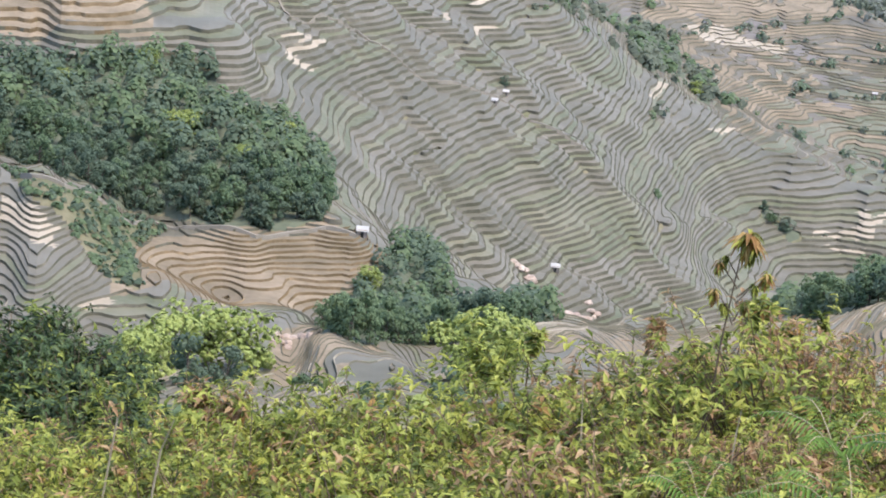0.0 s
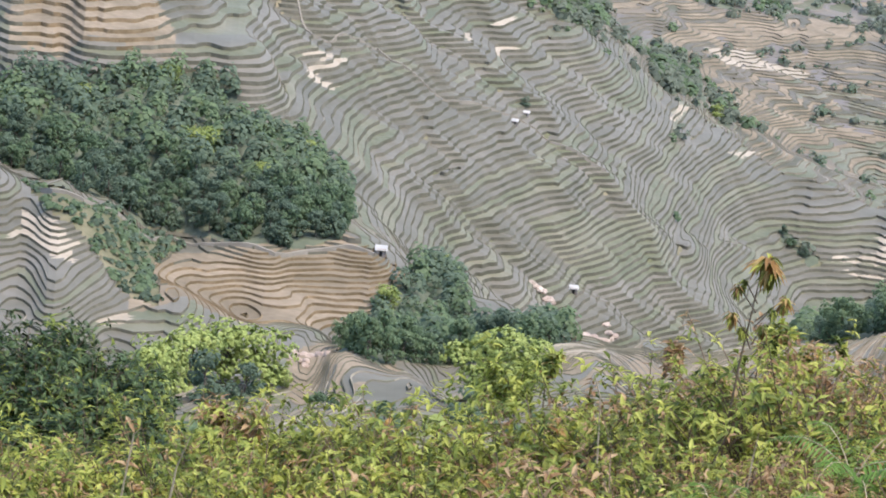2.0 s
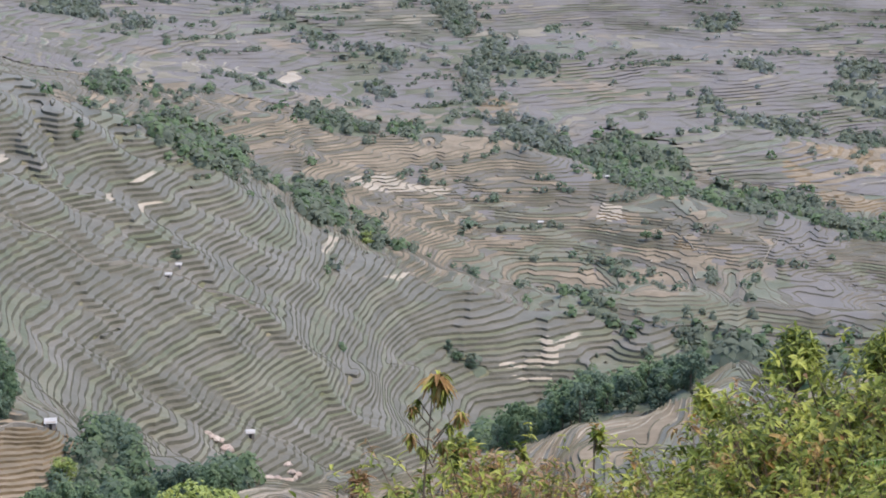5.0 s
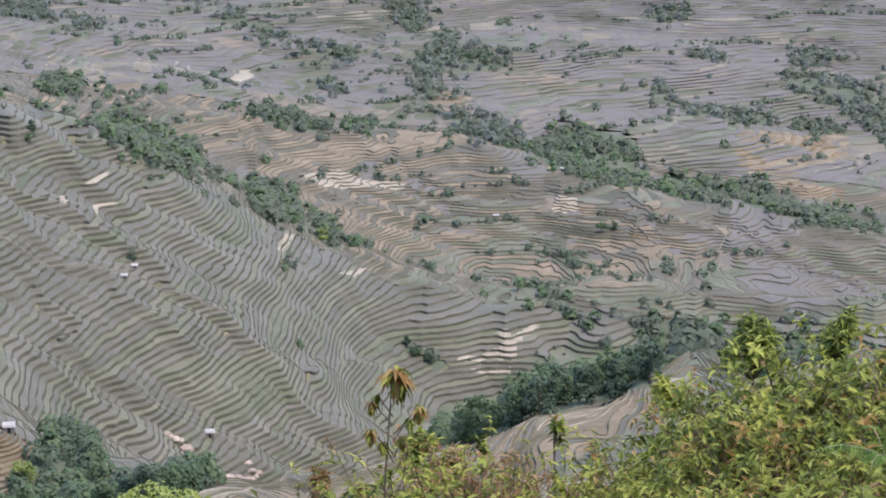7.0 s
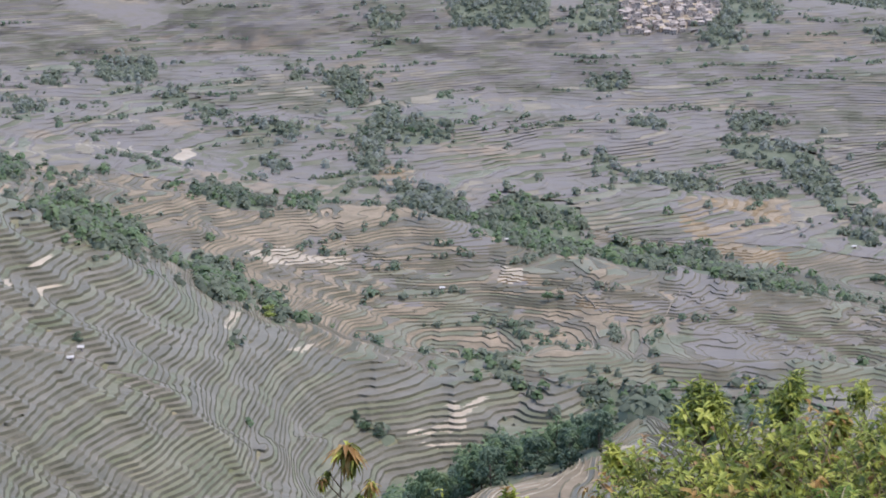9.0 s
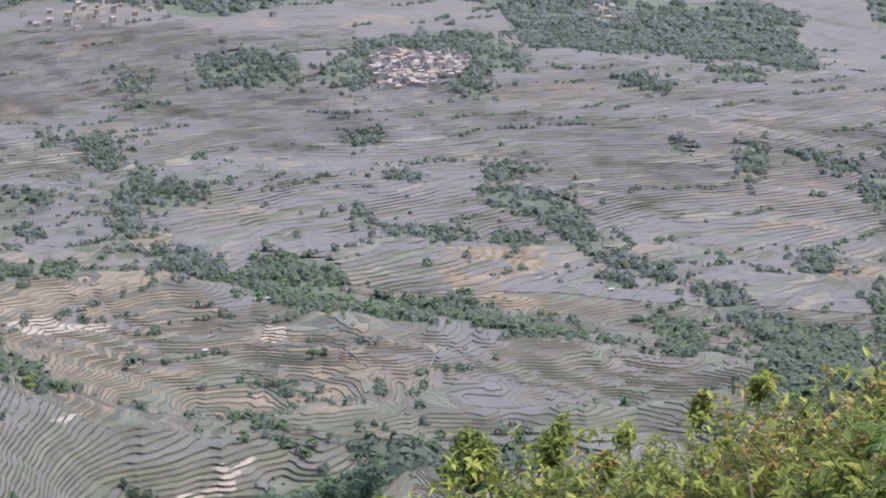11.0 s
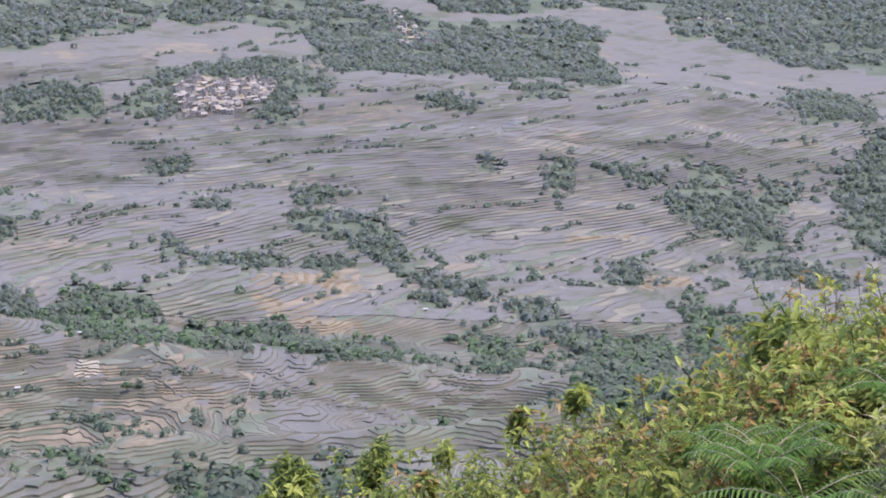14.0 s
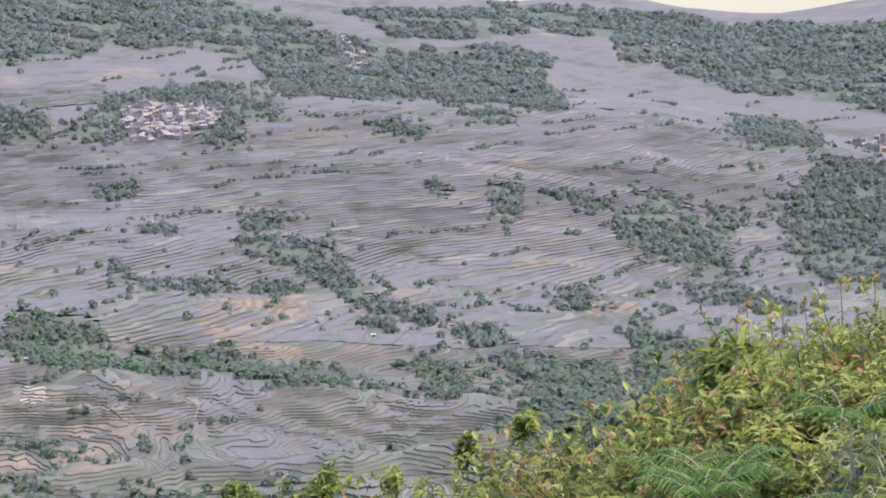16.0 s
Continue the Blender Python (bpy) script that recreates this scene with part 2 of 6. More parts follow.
def wobble(x, y, size, seed=1):
    """Smooth noise from -1 to 1 with bumps of about that many metres."""
    x, y = np.asarray(x) / size, np.asarray(y) / size
    ix, iy = np.floor(x).astype(np.int64), np.floor(y).astype(np.int64)
    fx, fy = x - ix, y - iy
    fx, fy = fx * fx * (3 - 2 * fx), fy * fy * (3 - 2 * fy)
    a = lattice(ix, iy, seed) * (1 - fx) + lattice(ix + 1, iy, seed) * fx
    b = lattice(ix, iy + 1, seed) * (1 - fx) + lattice(ix + 1, iy + 1, seed) * fx
    return 2 * (a * (1 - fy) + b * fy) - 1


def rib(q, seed):
    """Uneven saw-toothed ribs, a long easy side and a short steep one, from -0.5 to 0.5."""
    n = np.floor(q)
    f = q - n
    wide = 0.6 + 0.2 * lattice(n.astype(np.int64), np.full(n.shape, 7, np.int64), seed)
    s = np.where(f < wide, 0.5 - f / wide, (f - wide) / (1 - wide) - 0.5)
    return s * (1.15 - 0.3 * np.abs(s))


KNOTS = np.array([p for line in LAND.values() for p in line], float)


def chart(x, y):
    """Bearing and log distance from the lookout, a map without distortion of shape."""
    x, y = np.asarray(x, float), np.asarray(y, float)
    return np.arctan2(x, y), np.log(np.maximum(np.hypot(x, y), 2.0))


def spline_base(u, v, ku, kv):
    d2 = (u[:, None] - ku[None]) ** 2 + (v[:, None] - kv[None]) ** 2
    return 0.5 * d2 * np.log(d2 + 1e-9)


def spline_fit(knots, give=0.0006):
    """A smooth sheet that hangs on the spurs, gullies and crests of the plan."""
    u, v = chart(knots[:, 0], knots[:, 1])
    n = len(u)
    a = np.zeros((n + 3, n + 3))
    a[:n, :n] = spline_base(u, v, u, v) + give * np.eye(n)
    a[:n, n:] = np.stack([np.ones(n), u, v], 1)
    a[n:, :n] = a[:n, n:].T
    return u, v, np.linalg.solve(a, np.concatenate([knots[:, 2], np.zeros(3)]))


SHEET = spline_fit(KNOTS)


def height(x, y):
    """Height of the land, without terraces, at points of the plan."""
    x, y = np.ravel(np.asarray(x, float)), np.ravel(np.asarray(y, float))
    ku, kv, w = SHEET
    out = np.empty(len(x))
    for i in range(0, len(x), 20000):
        u, v = chart(x[i:i + 20000], y[i:i + 20000])
        out[i:i + 20000] = spline_base(u, v, ku, kv) @ w[:-3] + w[-3] + w[-2] * u + w[-1] * v
    r, turn = np.hypot(x, y), np.abs(np.degrees(np.arctan2(x, y)))
    behind = np.clip((turn - 75) / 60, 0, 1)
    behind = behind * behind * (3 - 2 * behind)
    out = out * (1 - behind) + behind * (-1.7 + 420 * (1 - np.exp(-r / 1300)))      # the hill goes on rising behind the lookout
    foot = np.clip((r - 1.2) / 2.5, 0, 1)
    out = out * foot - 1.65 * (1 - foot)
    far = np.clip((r - 150) / 300, 0, 1)
    bear = np.arctan2(x, y)
    low, side = np.degrees(np.arctan2(out, np.maximum(r, 1))), np.degrees(bear)
    spur = np.clip((r - 600) / 90, 0, 1) * np.clip((1250 - r) / 130, 0, 1)
    bench = np.clip((r - 1150) / 130, 0, 1) * np.clip((1900 - r) / 300, 0, 1)
    across = low + 0.47 * side + 0.8 * wobble(side, low * 2, 3.1, 51) + 0.42 * wobble(side, low * 2, 1.1, 52)
    slant = -5.2 * (np.clip(side, -16.5, -1.5) + 9) * np.clip((r - 740) / 90, 0, 1) * np.clip((1230 - r) / 150, 0, 1)
    slant = slant + spur * (7.0 * (0.55 + 0.45 * wobble(side, low, 3.0, 53)) * rib(across / 1.45, 1) + 1.1 * rib(across / 0.62 + 0.9 * wobble(side, low * 2, 0.9, 54), 2))
    slant = slant + bench * (2.4 * rib(across / 0.8, 3) + 0.9 * rib(across / 0.33, 4))      # small spurs laid in view angles, so terrace lines slant to fit the camera's view
    ribs = 6.2 * wobble(bear * 1050, r * 0.42, 58, 3) + 3.0 * wobble(bear * 1050, r * 0.42, 24, 11)
    bumps = (1 - 0.7 * spur) * (1 - 0.25 * np.clip((r - 1050) / 200, 0, 1)) * ribs + 1.1 * wobble(x, y, 34, 4) + 0.6 * wobble(x, y, 16, 5)
    hills = np.clip((r - 1700) / 600, 0, 1) * 3.5 * wobble(bear * 2300, r * 0.6, 75, 14)
    hills = hills + np.clip((r - 1700) / 1200, 0, 1) * (4 * wobble(x, y, 240, 6) + 2.5 * wobble(x, y, 110, 7))
    hills = hills + np.clip((r - 1750) / 300, 0, 1) * np.clip((3300 - r) / 500, 0, 1) * (3.2 * rib(across / 1.3, 5) + 1.4 * rib(across / 0.5, 6))
    crags = np.clip((r - 3600) / 600, 0, 1) * (9 * wobble(x, y, 300, 8) + 6 * wobble(x, y, 120, 9)) - 260 * np.clip((r - 4520) / 430, 0, 1)
    near = (1 - far) * 0.25 * wobble(x, y, 3.1, 10)
    jogs = 1.0 * np.tanh(3.5 * wobble(bear * 1050, r * 0.42, 27, 15)) + 0.75 * np.tanh(3 * wobble(bear * 1050, r * 0.5, 13, 16))
    bumps = bumps + slant + jogs * np.clip((1500 - r) / 300, 0, 1)      # jogs narrow across the view and long in depth break the steps
    return out + far * bumps + hills + crags + near


# ---- land use, as outlines on the plan, placed to fit the camera's view ----
AREAS = {}


def area(use, *outline):
    AREAS.setdefault(use, []).append(list(outline))


area("woods", (-288.3, 672.8), (-259.2, 676.1), (-237.3, 694.5), (-225.1, 710.1), (-211.1, 722.2), (-202.1, 719.1), (-193.2, 711.0), (-181.8, 721.1), (-172.7, 726.0), (-164.4, 726.8), (-154.3, 701.6), (-146.7, 679.1), (-138.0, 629.4), (-150.3, 614.6), (-165.4, 608.2), (-185.4, 617.7), (-196.5, 602.6), (-207.6, 589.8), (-222.9, 603.8), (-232.8, 611.3), (-254.4, 595.8))
area("woods", (-117.8, 631.6), (-129.0, 743.3), (-119.8, 732.2), (-98.6, 624.1), (-86.3, 612.2), (-75.4, 628.0), (-61.4, 577.6), (-67.9, 536.1), (-89.3, 545.9), (-102.4, 508.7), (-111.1, 509.8), (-123.2, 584.1), (-120.5, 599.3))
area("woods", (-20.9, 1130.3), (-11.8, 1118.7), (2.8, 1109.9), (-5.7, 1102.8), (-20.4, 1114.6))
area("woods", (22.7, 1070.3), (34.4, 1109.0), (51.4, 1111.1), (80.2, 1110.6), (47.8, 530.1), (47.7, 498.9), (35.2, 520.7), (24.1, 511.0), (11.2, 517.2), (-2.2, 542.2), (3.5, 1017.8))
area("woods", (40.8, 1267.8), (54.3, 1282.7), (69.1, 1188.6), (76.5, 1158.0), (68.4, 1172.3), (51.1, 1197.9))
area("woods", (98.4, 1170.8), (117.7, 1183.9), (145.4, 1161.6), (168.7, 1157.2), (201.2, 1155.0), (100.1, 565.7), (149.8, 1125.9), (60.5, 538.3), (106.5, 1128.0), (99.1, 1144.7))
area("woods", (-228.0, 1448.2), (-223.3, 1517.5), (-203.2, 1494.2), (-174.3, 1502.4), (-156.7, 1440.6), (-130.0, 1139.7), (-139.4, 1100.6), (-157.4, 1112.5), (-169.6, 1101.4))
area("woods", (-123.3, 1408.8), (-112.4, 1429.4), (-93.2, 1409.8), (-82.1, 1235.7), (-90.9, 1186.1), (-103.4, 1193.1))
area("woods", (-76.6, 1303.9), (-63.0, 1331.1), (-57.7, 1213.0), (-66.9, 1211.8))
area("woods", (-6.1, 1804.0), (18.9, 1803.0), (32.4, 1795.5), (57.7, 1740.4), (57.0, 1658.3), (37.8, 1643.2), (17.4, 1667.4))
area("woods", (75.5, 1744.7), (92.6, 1817.9), (110.4, 1809.8), (146.7, 1777.0), (152.9, 1720.5), (145.1, 1631.4), (107.0, 1503.6), (85.0, 1519.9), (67.7, 1565.8), (59.3, 1664.3))
area("woods", (148.4, 1668.6), (172.1, 1693.2), (210.8, 1692.7), (181.4, 1455.8), (150.0, 1475.1))
area("woods", (210.8, 1692.7), (241.1, 1663.4), (236.3, 1473.6), (292.7, 1619.3), (264.5, 1441.6), (238.5, 1397.2), (222.0, 1429.4), (196.1, 1454.6))
area("woods", (-26.4, 2002.8), (-9.2, 2193.1), (7.3, 2203.7), (9.1, 2028.8), (-6.2, 1980.7), (-1.4, 1890.2), (-19.7, 1799.5), (-27.5, 1879.3))
area("woods", (4.0, 2035.3), (22.9, 2110.0), (57.4, 2025.2), (55.4, 1991.5), (6.2, 1982.8))
area("woods", (-68.5, 2364.0), (-39.5, 2400.8), (-20.8, 2288.2), (-25.4, 2166.7), (-42.5, 2213.2))
area("woods", (-233.0, 2235.1), (-213.5, 2267.8), (-181.3, 2217.8), (-150.1, 2164.5), (-147.7, 2088.6), (-181.7, 2152.2), (-198.0, 2217.0))
area("woods", (-141.8, 2118.5), (-114.1, 2095.6), (-79.3, 2078.5), (-76.8, 2004.6), (-111.3, 2040.2))
area("woods", (-150.5, 1663.7), (-129.7, 1724.0), (-110.2, 1689.3), (-84.0, 1673.1), (-87.8, 1586.3), (-127.5, 1584.1))
area("woods", (-77.2, 1710.8), (-56.7, 1746.8), (-50.9, 1626.3), (-69.7, 1585.9))
area("woods", (-113.4, 1936.4), (-88.2, 1916.1), (-85.7, 1856.8), (-102.7, 1871.1))
area("woods", (-304.6, 1712.1), (-290.6, 1784.9), (-249.7, 1541.6), (-263.3, 1497.2))
area("woods", (-363.8, 2231.7), (-351.3, 2241.0), (-315.6, 2014.6), (-327.5, 2004.1))
area("woods", (-317.4, 2490.3), (-249.6, 2464.1), (-241.4, 2349.2), (-291.3, 2325.7))
area("woods", (-364.6, 2390.1), (-338.4, 2394.0), (-327.6, 2306.3), (-348.7, 2301.0))
area("woods", (-469.2, 2304.4), (-443.2, 2348.9), (-412.1, 2371.6), (-381.4, 2172.7), (-418.7, 2049.4))
area("woods", (-106.6, 2359.0), (-80.2, 2360.8), (-83.8, 2292.9), (-100.9, 2290.8))
area("woods", (182.9, 2003.2), (202.0, 1992.1), (195.0, 1922.5), (178.8, 1930.7))
area("woods", (195.3, 1924.6), (236.3, 1942.2), (283.3, 1927.2), (278.0, 1890.2), (227.8, 1871.4), (195.4, 1901.9))
area("woods", (298.1, 1943.8), (339.8, 1942.8), (338.2, 1904.9), (297.2, 1889.8))
area("woods", (333.8, 2182.9), (375.7, 2186.8), (364.7, 2136.9), (328.8, 2131.2))
area("woods", (214.1, 2380.8), (245.2, 2363.5), (241.9, 2320.5), (211.6, 2319.6))
area("woods", (229.3, 2156.5), (274.3, 2168.2), (264.6, 2112.1), (227.7, 2091.0))
area("woods", (313.6, 2084.8), (364.9, 2115.9), (401.6, 2030.6), (397.4, 1987.0), (389.9, 1858.9), (424.9, 1783.7), (411.2, 1748.1), (383.1, 1808.2), (363.7, 1874.9), (356.7, 1964.3), (334.5, 2009.1), (305.6, 2021.5))
area("woods", (702.4, 2139.6), (744.9, 2200.9), (789.8, 2191.0), (838.2, 2157.8), (793.3, 2061.3), (757.7, 1958.9), (725.3, 1961.8), (717.2, 2013.7), (679.1, 2048.1))
area("woods", (752.6, 2221.5), (789.1, 2271.5), (822.9, 2252.4), (802.2, 2207.0), (745.9, 2187.1))
area("woods", (656.3, 2215.3), (679.1, 2220.5), (720.0, 2190.2), (691.0, 2149.0), (655.0, 2182.9))
area("woods", (599.3, 2214.4), (630.8, 2238.7), (628.2, 2192.3), (585.8, 2111.8), (574.6, 2131.2))
area("woods", (535.7, 2231.9), (559.5, 2243.3), (546.7, 2196.5), (527.3, 2200.9))
area("woods", (433.1, 1755.5), (458.4, 1744.0), (460.7, 1640.4), (478.3, 1625.0), (477.3, 1594.2), (444.3, 1557.4), (431.7, 1587.5), (428.2, 1652.6), (422.5, 1715.4))
area("woods", (446.9, 1551.8), (482.4, 1609.9), (516.5, 1591.1), (471.7, 1445.1), (387.6, 1298.7))
area("woods", (558.2, 1698.9), (587.2, 1673.7), (604.7, 1596.9), (542.4, 1458.8), (480.3, 1356.7), (485.5, 1427.0), (534.9, 1579.7))
area("woods", (375.0, 1600.5), (404.9, 1615.8), (377.8, 1497.7), (330.2, 1414.7))
area("woods", (368.0, 1798.9), (393.2, 1784.9), (377.3, 1718.0), (357.1, 1729.0))
area("woods", (402.5, 1823.3), (433.8, 1813.4), (420.3, 1760.8), (395.3, 1774.1))
area("woods", (352.8, 1278.1), (380.7, 1276.5), (402.0, 1234.1), (405.3, 1146.8), (389.2, 1121.7), (353.5, 1138.6), (325.1, 1170.5))
area("woods", (691.6, 1930.7), (716.5, 1939.0), (747.2, 1891.4), (760.7, 1809.0), (715.1, 1725.9), (707.4, 1819.3), (668.3, 1812.3))
area("woods", (905.1, 2213.7), (989.3, 2331.2), (1082.4, 2478.1), (1138.0, 2431.1), (1184.9, 2407.2), (877.2, 1794.6), (852.3, 1834.8), (828.1, 1887.5), (847.7, 2023.0), (879.6, 2110.1))
area("woods", (831.4, 2234.1), (878.2, 2224.9), (860.7, 2167.9), (809.6, 2163.4))
area("woods", (1064.5, 2717.0), (1199.2, 2931.3), (1206.3, 2794.4), (1080.0, 2504.9), (980.4, 2472.0))
area("woods", (210.1, 2607.8), (282.2, 2775.8), (367.3, 2893.0), (453.0, 2883.3), (469.1, 2656.5), (448.0, 2583.0), (410.5, 2595.8), (399.8, 2500.7), (358.5, 2484.2), (349.0, 2541.2), (401.4, 2660.0), (345.6, 2738.1), (284.5, 2712.2), (268.9, 2568.9), (241.2, 2550.8), (212.6, 2577.2))
area("woods", (143.4, 2733.6), (192.3, 2687.3), (192.3, 2621.0), (160.9, 2628.9), (135.7, 2638.7))
area("woods", (544.3, 2565.2), (588.0, 2579.1), (615.6, 2528.1), (595.7, 2476.6), (557.9, 2510.7))
area("woods", (675.7, 2599.1), (747.9, 2707.3), (730.8, 2573.0), (708.3, 2520.6), (666.7, 2541.4))
area("woods", (221.7, 2389.0), (254.0, 2381.0), (251.5, 2340.4), (223.1, 2350.7))
area("woods", (341.7, 2212.7), (382.4, 2217.1), (371.4, 2160.7), (336.5, 2167.9))
area("woods", (561.8, 1884.2), (597.1, 1904.5), (567.4, 1798.8), (535.2, 1775.0))
area("woods", (71.6, 2740.8), (133.4, 2751.9), (194.8, 2679.0), (188.7, 2584.0), (140.2, 2578.7), (76.8, 2589.2))
area("woods", (-19.5, 2666.8), (21.2, 2627.6), (16.2, 2572.5), (-18.0, 2582.2))
area("woods", (-49.9, 2413.6), (-26.8, 2380.1), (-16.7, 2271.7), (-33.1, 2217.1), (-49.3, 2231.3))
area("woods", (-12.8, 2547.5), (11.8, 2538.6), (11.0, 2508.7), (-12.1, 2509.5))
area("woods", (501.2, 2907.3), (618.3, 3191.9), (641.2, 3001.2), (747.5, 3114.0), (784.1, 2975.5), (882.3, 2957.0), (825.8, 2651.9), (788.8, 2697.2), (777.0, 2837.5), (732.2, 2728.8), (696.6, 2847.3), (597.8, 2805.5), (487.5, 2754.1))
area("far_woods", (-641.9, 3652.6), (-545.4, 3046.9), (-252.9, 2883.7), (-133.3, 3038.2), (25.1, 2947.4), (116.5, 2927.3), (195.7, 3017.5), (319.2, 3193.2), (352.6, 3485.4))
area("far_woods", (103.3, 3596.1), (194.2, 3435.0), (182.5, 3274.6), (295.0, 3294.7), (376.4, 3179.4), (421.0, 3273.2), (532.6, 3259.3), (520.0, 3011.5), (629.8, 2950.2), (725.9, 2963.4), (804.9, 2937.6), (856.0, 2871.3), (843.1, 2706.4), (949.1, 3175.0), (1043.4, 3390.1), (979.6, 3516.5), (785.6, 3403.2), (698.9, 3492.5), (665.6, 3687.6), (596.1, 3714.1), (310.7, 3781.8))
area("far_woods", (1127.0, 3338.1), (1208.8, 3383.9), (1207.3, 3257.3), (1221.2, 3109.5), (1333.1, 3080.6), (1381.7, 2942.5), (1481.2, 2911.4), (1801.0, 3523.2), (1717.5, 3637.6), (1582.8, 3738.0), (1476.8, 3740.3), (1440.1, 3922.2), (1259.8, 4033.9), (1136.7, 4137.3), (1099.3, 3755.6), (1121.9, 3605.3), (1235.5, 3707.4))
area("far_woods", (768.4, 3727.2), (1104.9, 4025.8), (1073.1, 3636.2), (952.7, 3553.8), (801.9, 3469.9))
area("flooded", (150.2, 1365.0), (178.7, 1367.6), (189.5, 1402.5), (212.7, 1399.7), (213.0, 1350.9), (195.7, 1343.3), (161.9, 1348.8))
area("flooded", (242.5, 1347.6), (272.2, 1369.2), (352.0, 1325.9), (340.2, 1271.6), (296.9, 1321.5), (260.1, 1315.2), (238.7, 1330.1))
area("flooded", (170.6, 1316.2), (216.6, 1342.1), (225.0, 1313.7), (252.6, 1313.2), (275.5, 1292.0), (191.2, 1197.1), (175.5, 1215.8))
area("flooded", (185.8, 1461.3), (226.8, 1621.2), (244.1, 1452.6), (226.5, 1389.1), (200.7, 1382.5), (189.1, 1401.7))
area("pale", (-96.8, 1469.4), (-75.5, 1491.9), (-60.2, 1484.9), (-41.5, 1488.1), (-26.4, 1484.1), (-28.4, 1466.9), (-44.6, 1462.0), (-62.8, 1453.4), (-80.7, 1444.5))
area("pale", (4.6, 1112.9), (7.6, 1119.4), (24.5, 1128.6), (28.8, 1136.5), (26.2, 1147.9), (31.0, 1150.7), (34.2, 1140.9), (39.1, 1152.7), (47.0, 1165.3), (49.2, 1161.9), (37.6, 1138.3), (35.8, 1120.3), (20.3, 1121.3))
area("pale", (13.2, 1111.9), (33.4, 1115.4), (33.2, 1112.3), (14.6, 1109.6))
area("pale", (-56.6, 1154.2), (-44.7, 1192.7), (-40.4, 1198.1), (-48.4, 1168.2))
area("pale", (-86.4, 1123.8), (-84.7, 1174.8), (-80.2, 1187.5), (-83.3, 1139.7))
area("pale", (-214.1, 563.7), (-203.2, 554.3), (-194.4, 547.9), (-186.9, 535.5), (-192.3, 532.4), (-199.2, 542.1), (-209.3, 551.8))
area("pale", (-197.8, 802.3), (-198.4, 846.1), (-196.0, 844.1), (-196.4, 814.6), (-189.2, 818.9), (-188.8, 812.1), (-194.6, 800.7))
area("pale", (70.0, 1464.6), (86.0, 1457.1), (85.5, 1436.2), (72.4, 1448.5))
area("pale", (66.3, 1451.7), (84.4, 1445.4), (86.3, 1426.9), (70.7, 1428.6))
area("tan", (-23.2, 575.1), (-2.2, 529.4), (13.5, 503.5), (31.0, 517.8), (46.0, 502.4), (47.7, 485.4), (26.9, 441.9), (10.1, 450.1), (-14.7, 497.0))
area("tan", (-332.0, 1677.4), (-216.1, 1761.4), (-75.3, 1586.2), (31.6, 1736.7), (111.6, 1507.8), (194.6, 1439.9), (184.3, 1387.5), (119.7, 1297.0), (94.3, 1181.9), (37.0, 1303.1), (-42.3, 1190.7), (-75.4, 1296.0), (-97.4, 1429.0), (-157.5, 1452.9), (-229.5, 1471.6), (-214.9, 1082.0))
area("tan", (-26.3, 1923.4), (19.9, 1863.5), (29.0, 1699.6), (-12.8, 1808.3))
area("tan", (242.0, 1839.2), (345.7, 1911.5), (326.6, 1786.2), (270.9, 1730.5), (296.2, 1629.7), (246.7, 1664.6), (230.4, 1728.6))
area("tan", (-58.8, 530.7), (-49.8, 665.5), (21.1, 490.8), (20.3, 437.5), (-53.2, 486.4))
area("tan", (-124.2, 517.5), (-115.4, 572.0), (-88.1, 493.2), (-105.6, 445.9))
area("cut", (-181.6, 585.1), (-126.8, 630.9), (-117.4, 629.8), (-125.7, 587.4), (-129.5, 576.5), (-160.5, 529.7))
area("cut", (-333.4, 866.3), (-308.9, 961.2), (-229.3, 721.7), (-235.8, 706.4), (-269.7, 702.3))
area("cut", (267.5, 1851.5), (325.8, 1884.4), (324.2, 1798.8), (309.2, 1767.4), (292.7, 1804.7), (266.8, 1817.5))
area("cut", (236.4, 1769.0), (260.9, 1752.1), (245.8, 1713.4), (233.9, 1722.8))
area("cut", (251.1, 1691.4), (306.4, 1681.3), (293.9, 1639.9), (255.1, 1637.2))
area("cut", (560.8, 1809.2), (619.8, 1833.8), (609.1, 1796.4), (548.2, 1754.7))
area("cut", (550.1, 1974.5), (625.4, 2007.0), (624.8, 1988.4), (556.6, 1960.9))
area("cut", (-14.4, 1898.7), (15.5, 1872.1), (19.3, 1837.5), (-12.5, 1847.1))
area("cut", (66.7, 1445.4), (91.8, 1436.6), (91.0, 1422.1), (69.5, 1426.3))
area("cut", (113.3, 1383.6), (125.8, 1366.6), (129.9, 1353.3), (114.9, 1359.0))
# glint: paddies whose sky reflection is painted as pale colour
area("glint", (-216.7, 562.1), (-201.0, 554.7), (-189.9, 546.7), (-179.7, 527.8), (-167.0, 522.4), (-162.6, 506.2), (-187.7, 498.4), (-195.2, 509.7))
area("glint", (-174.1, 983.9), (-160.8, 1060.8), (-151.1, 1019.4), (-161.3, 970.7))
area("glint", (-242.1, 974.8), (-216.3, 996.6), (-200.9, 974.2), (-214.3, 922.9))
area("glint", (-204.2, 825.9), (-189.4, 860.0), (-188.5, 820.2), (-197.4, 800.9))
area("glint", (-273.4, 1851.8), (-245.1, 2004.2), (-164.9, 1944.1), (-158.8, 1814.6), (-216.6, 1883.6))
area("green", (-56.0, 909.3), (-48.5, 917.7), (-48.4, 912.6), (-52.8, 891.3))
area("green", (-132.5, 945.5), (-122.0, 950.9), (-119.1, 932.1), (-123.7, 921.5))
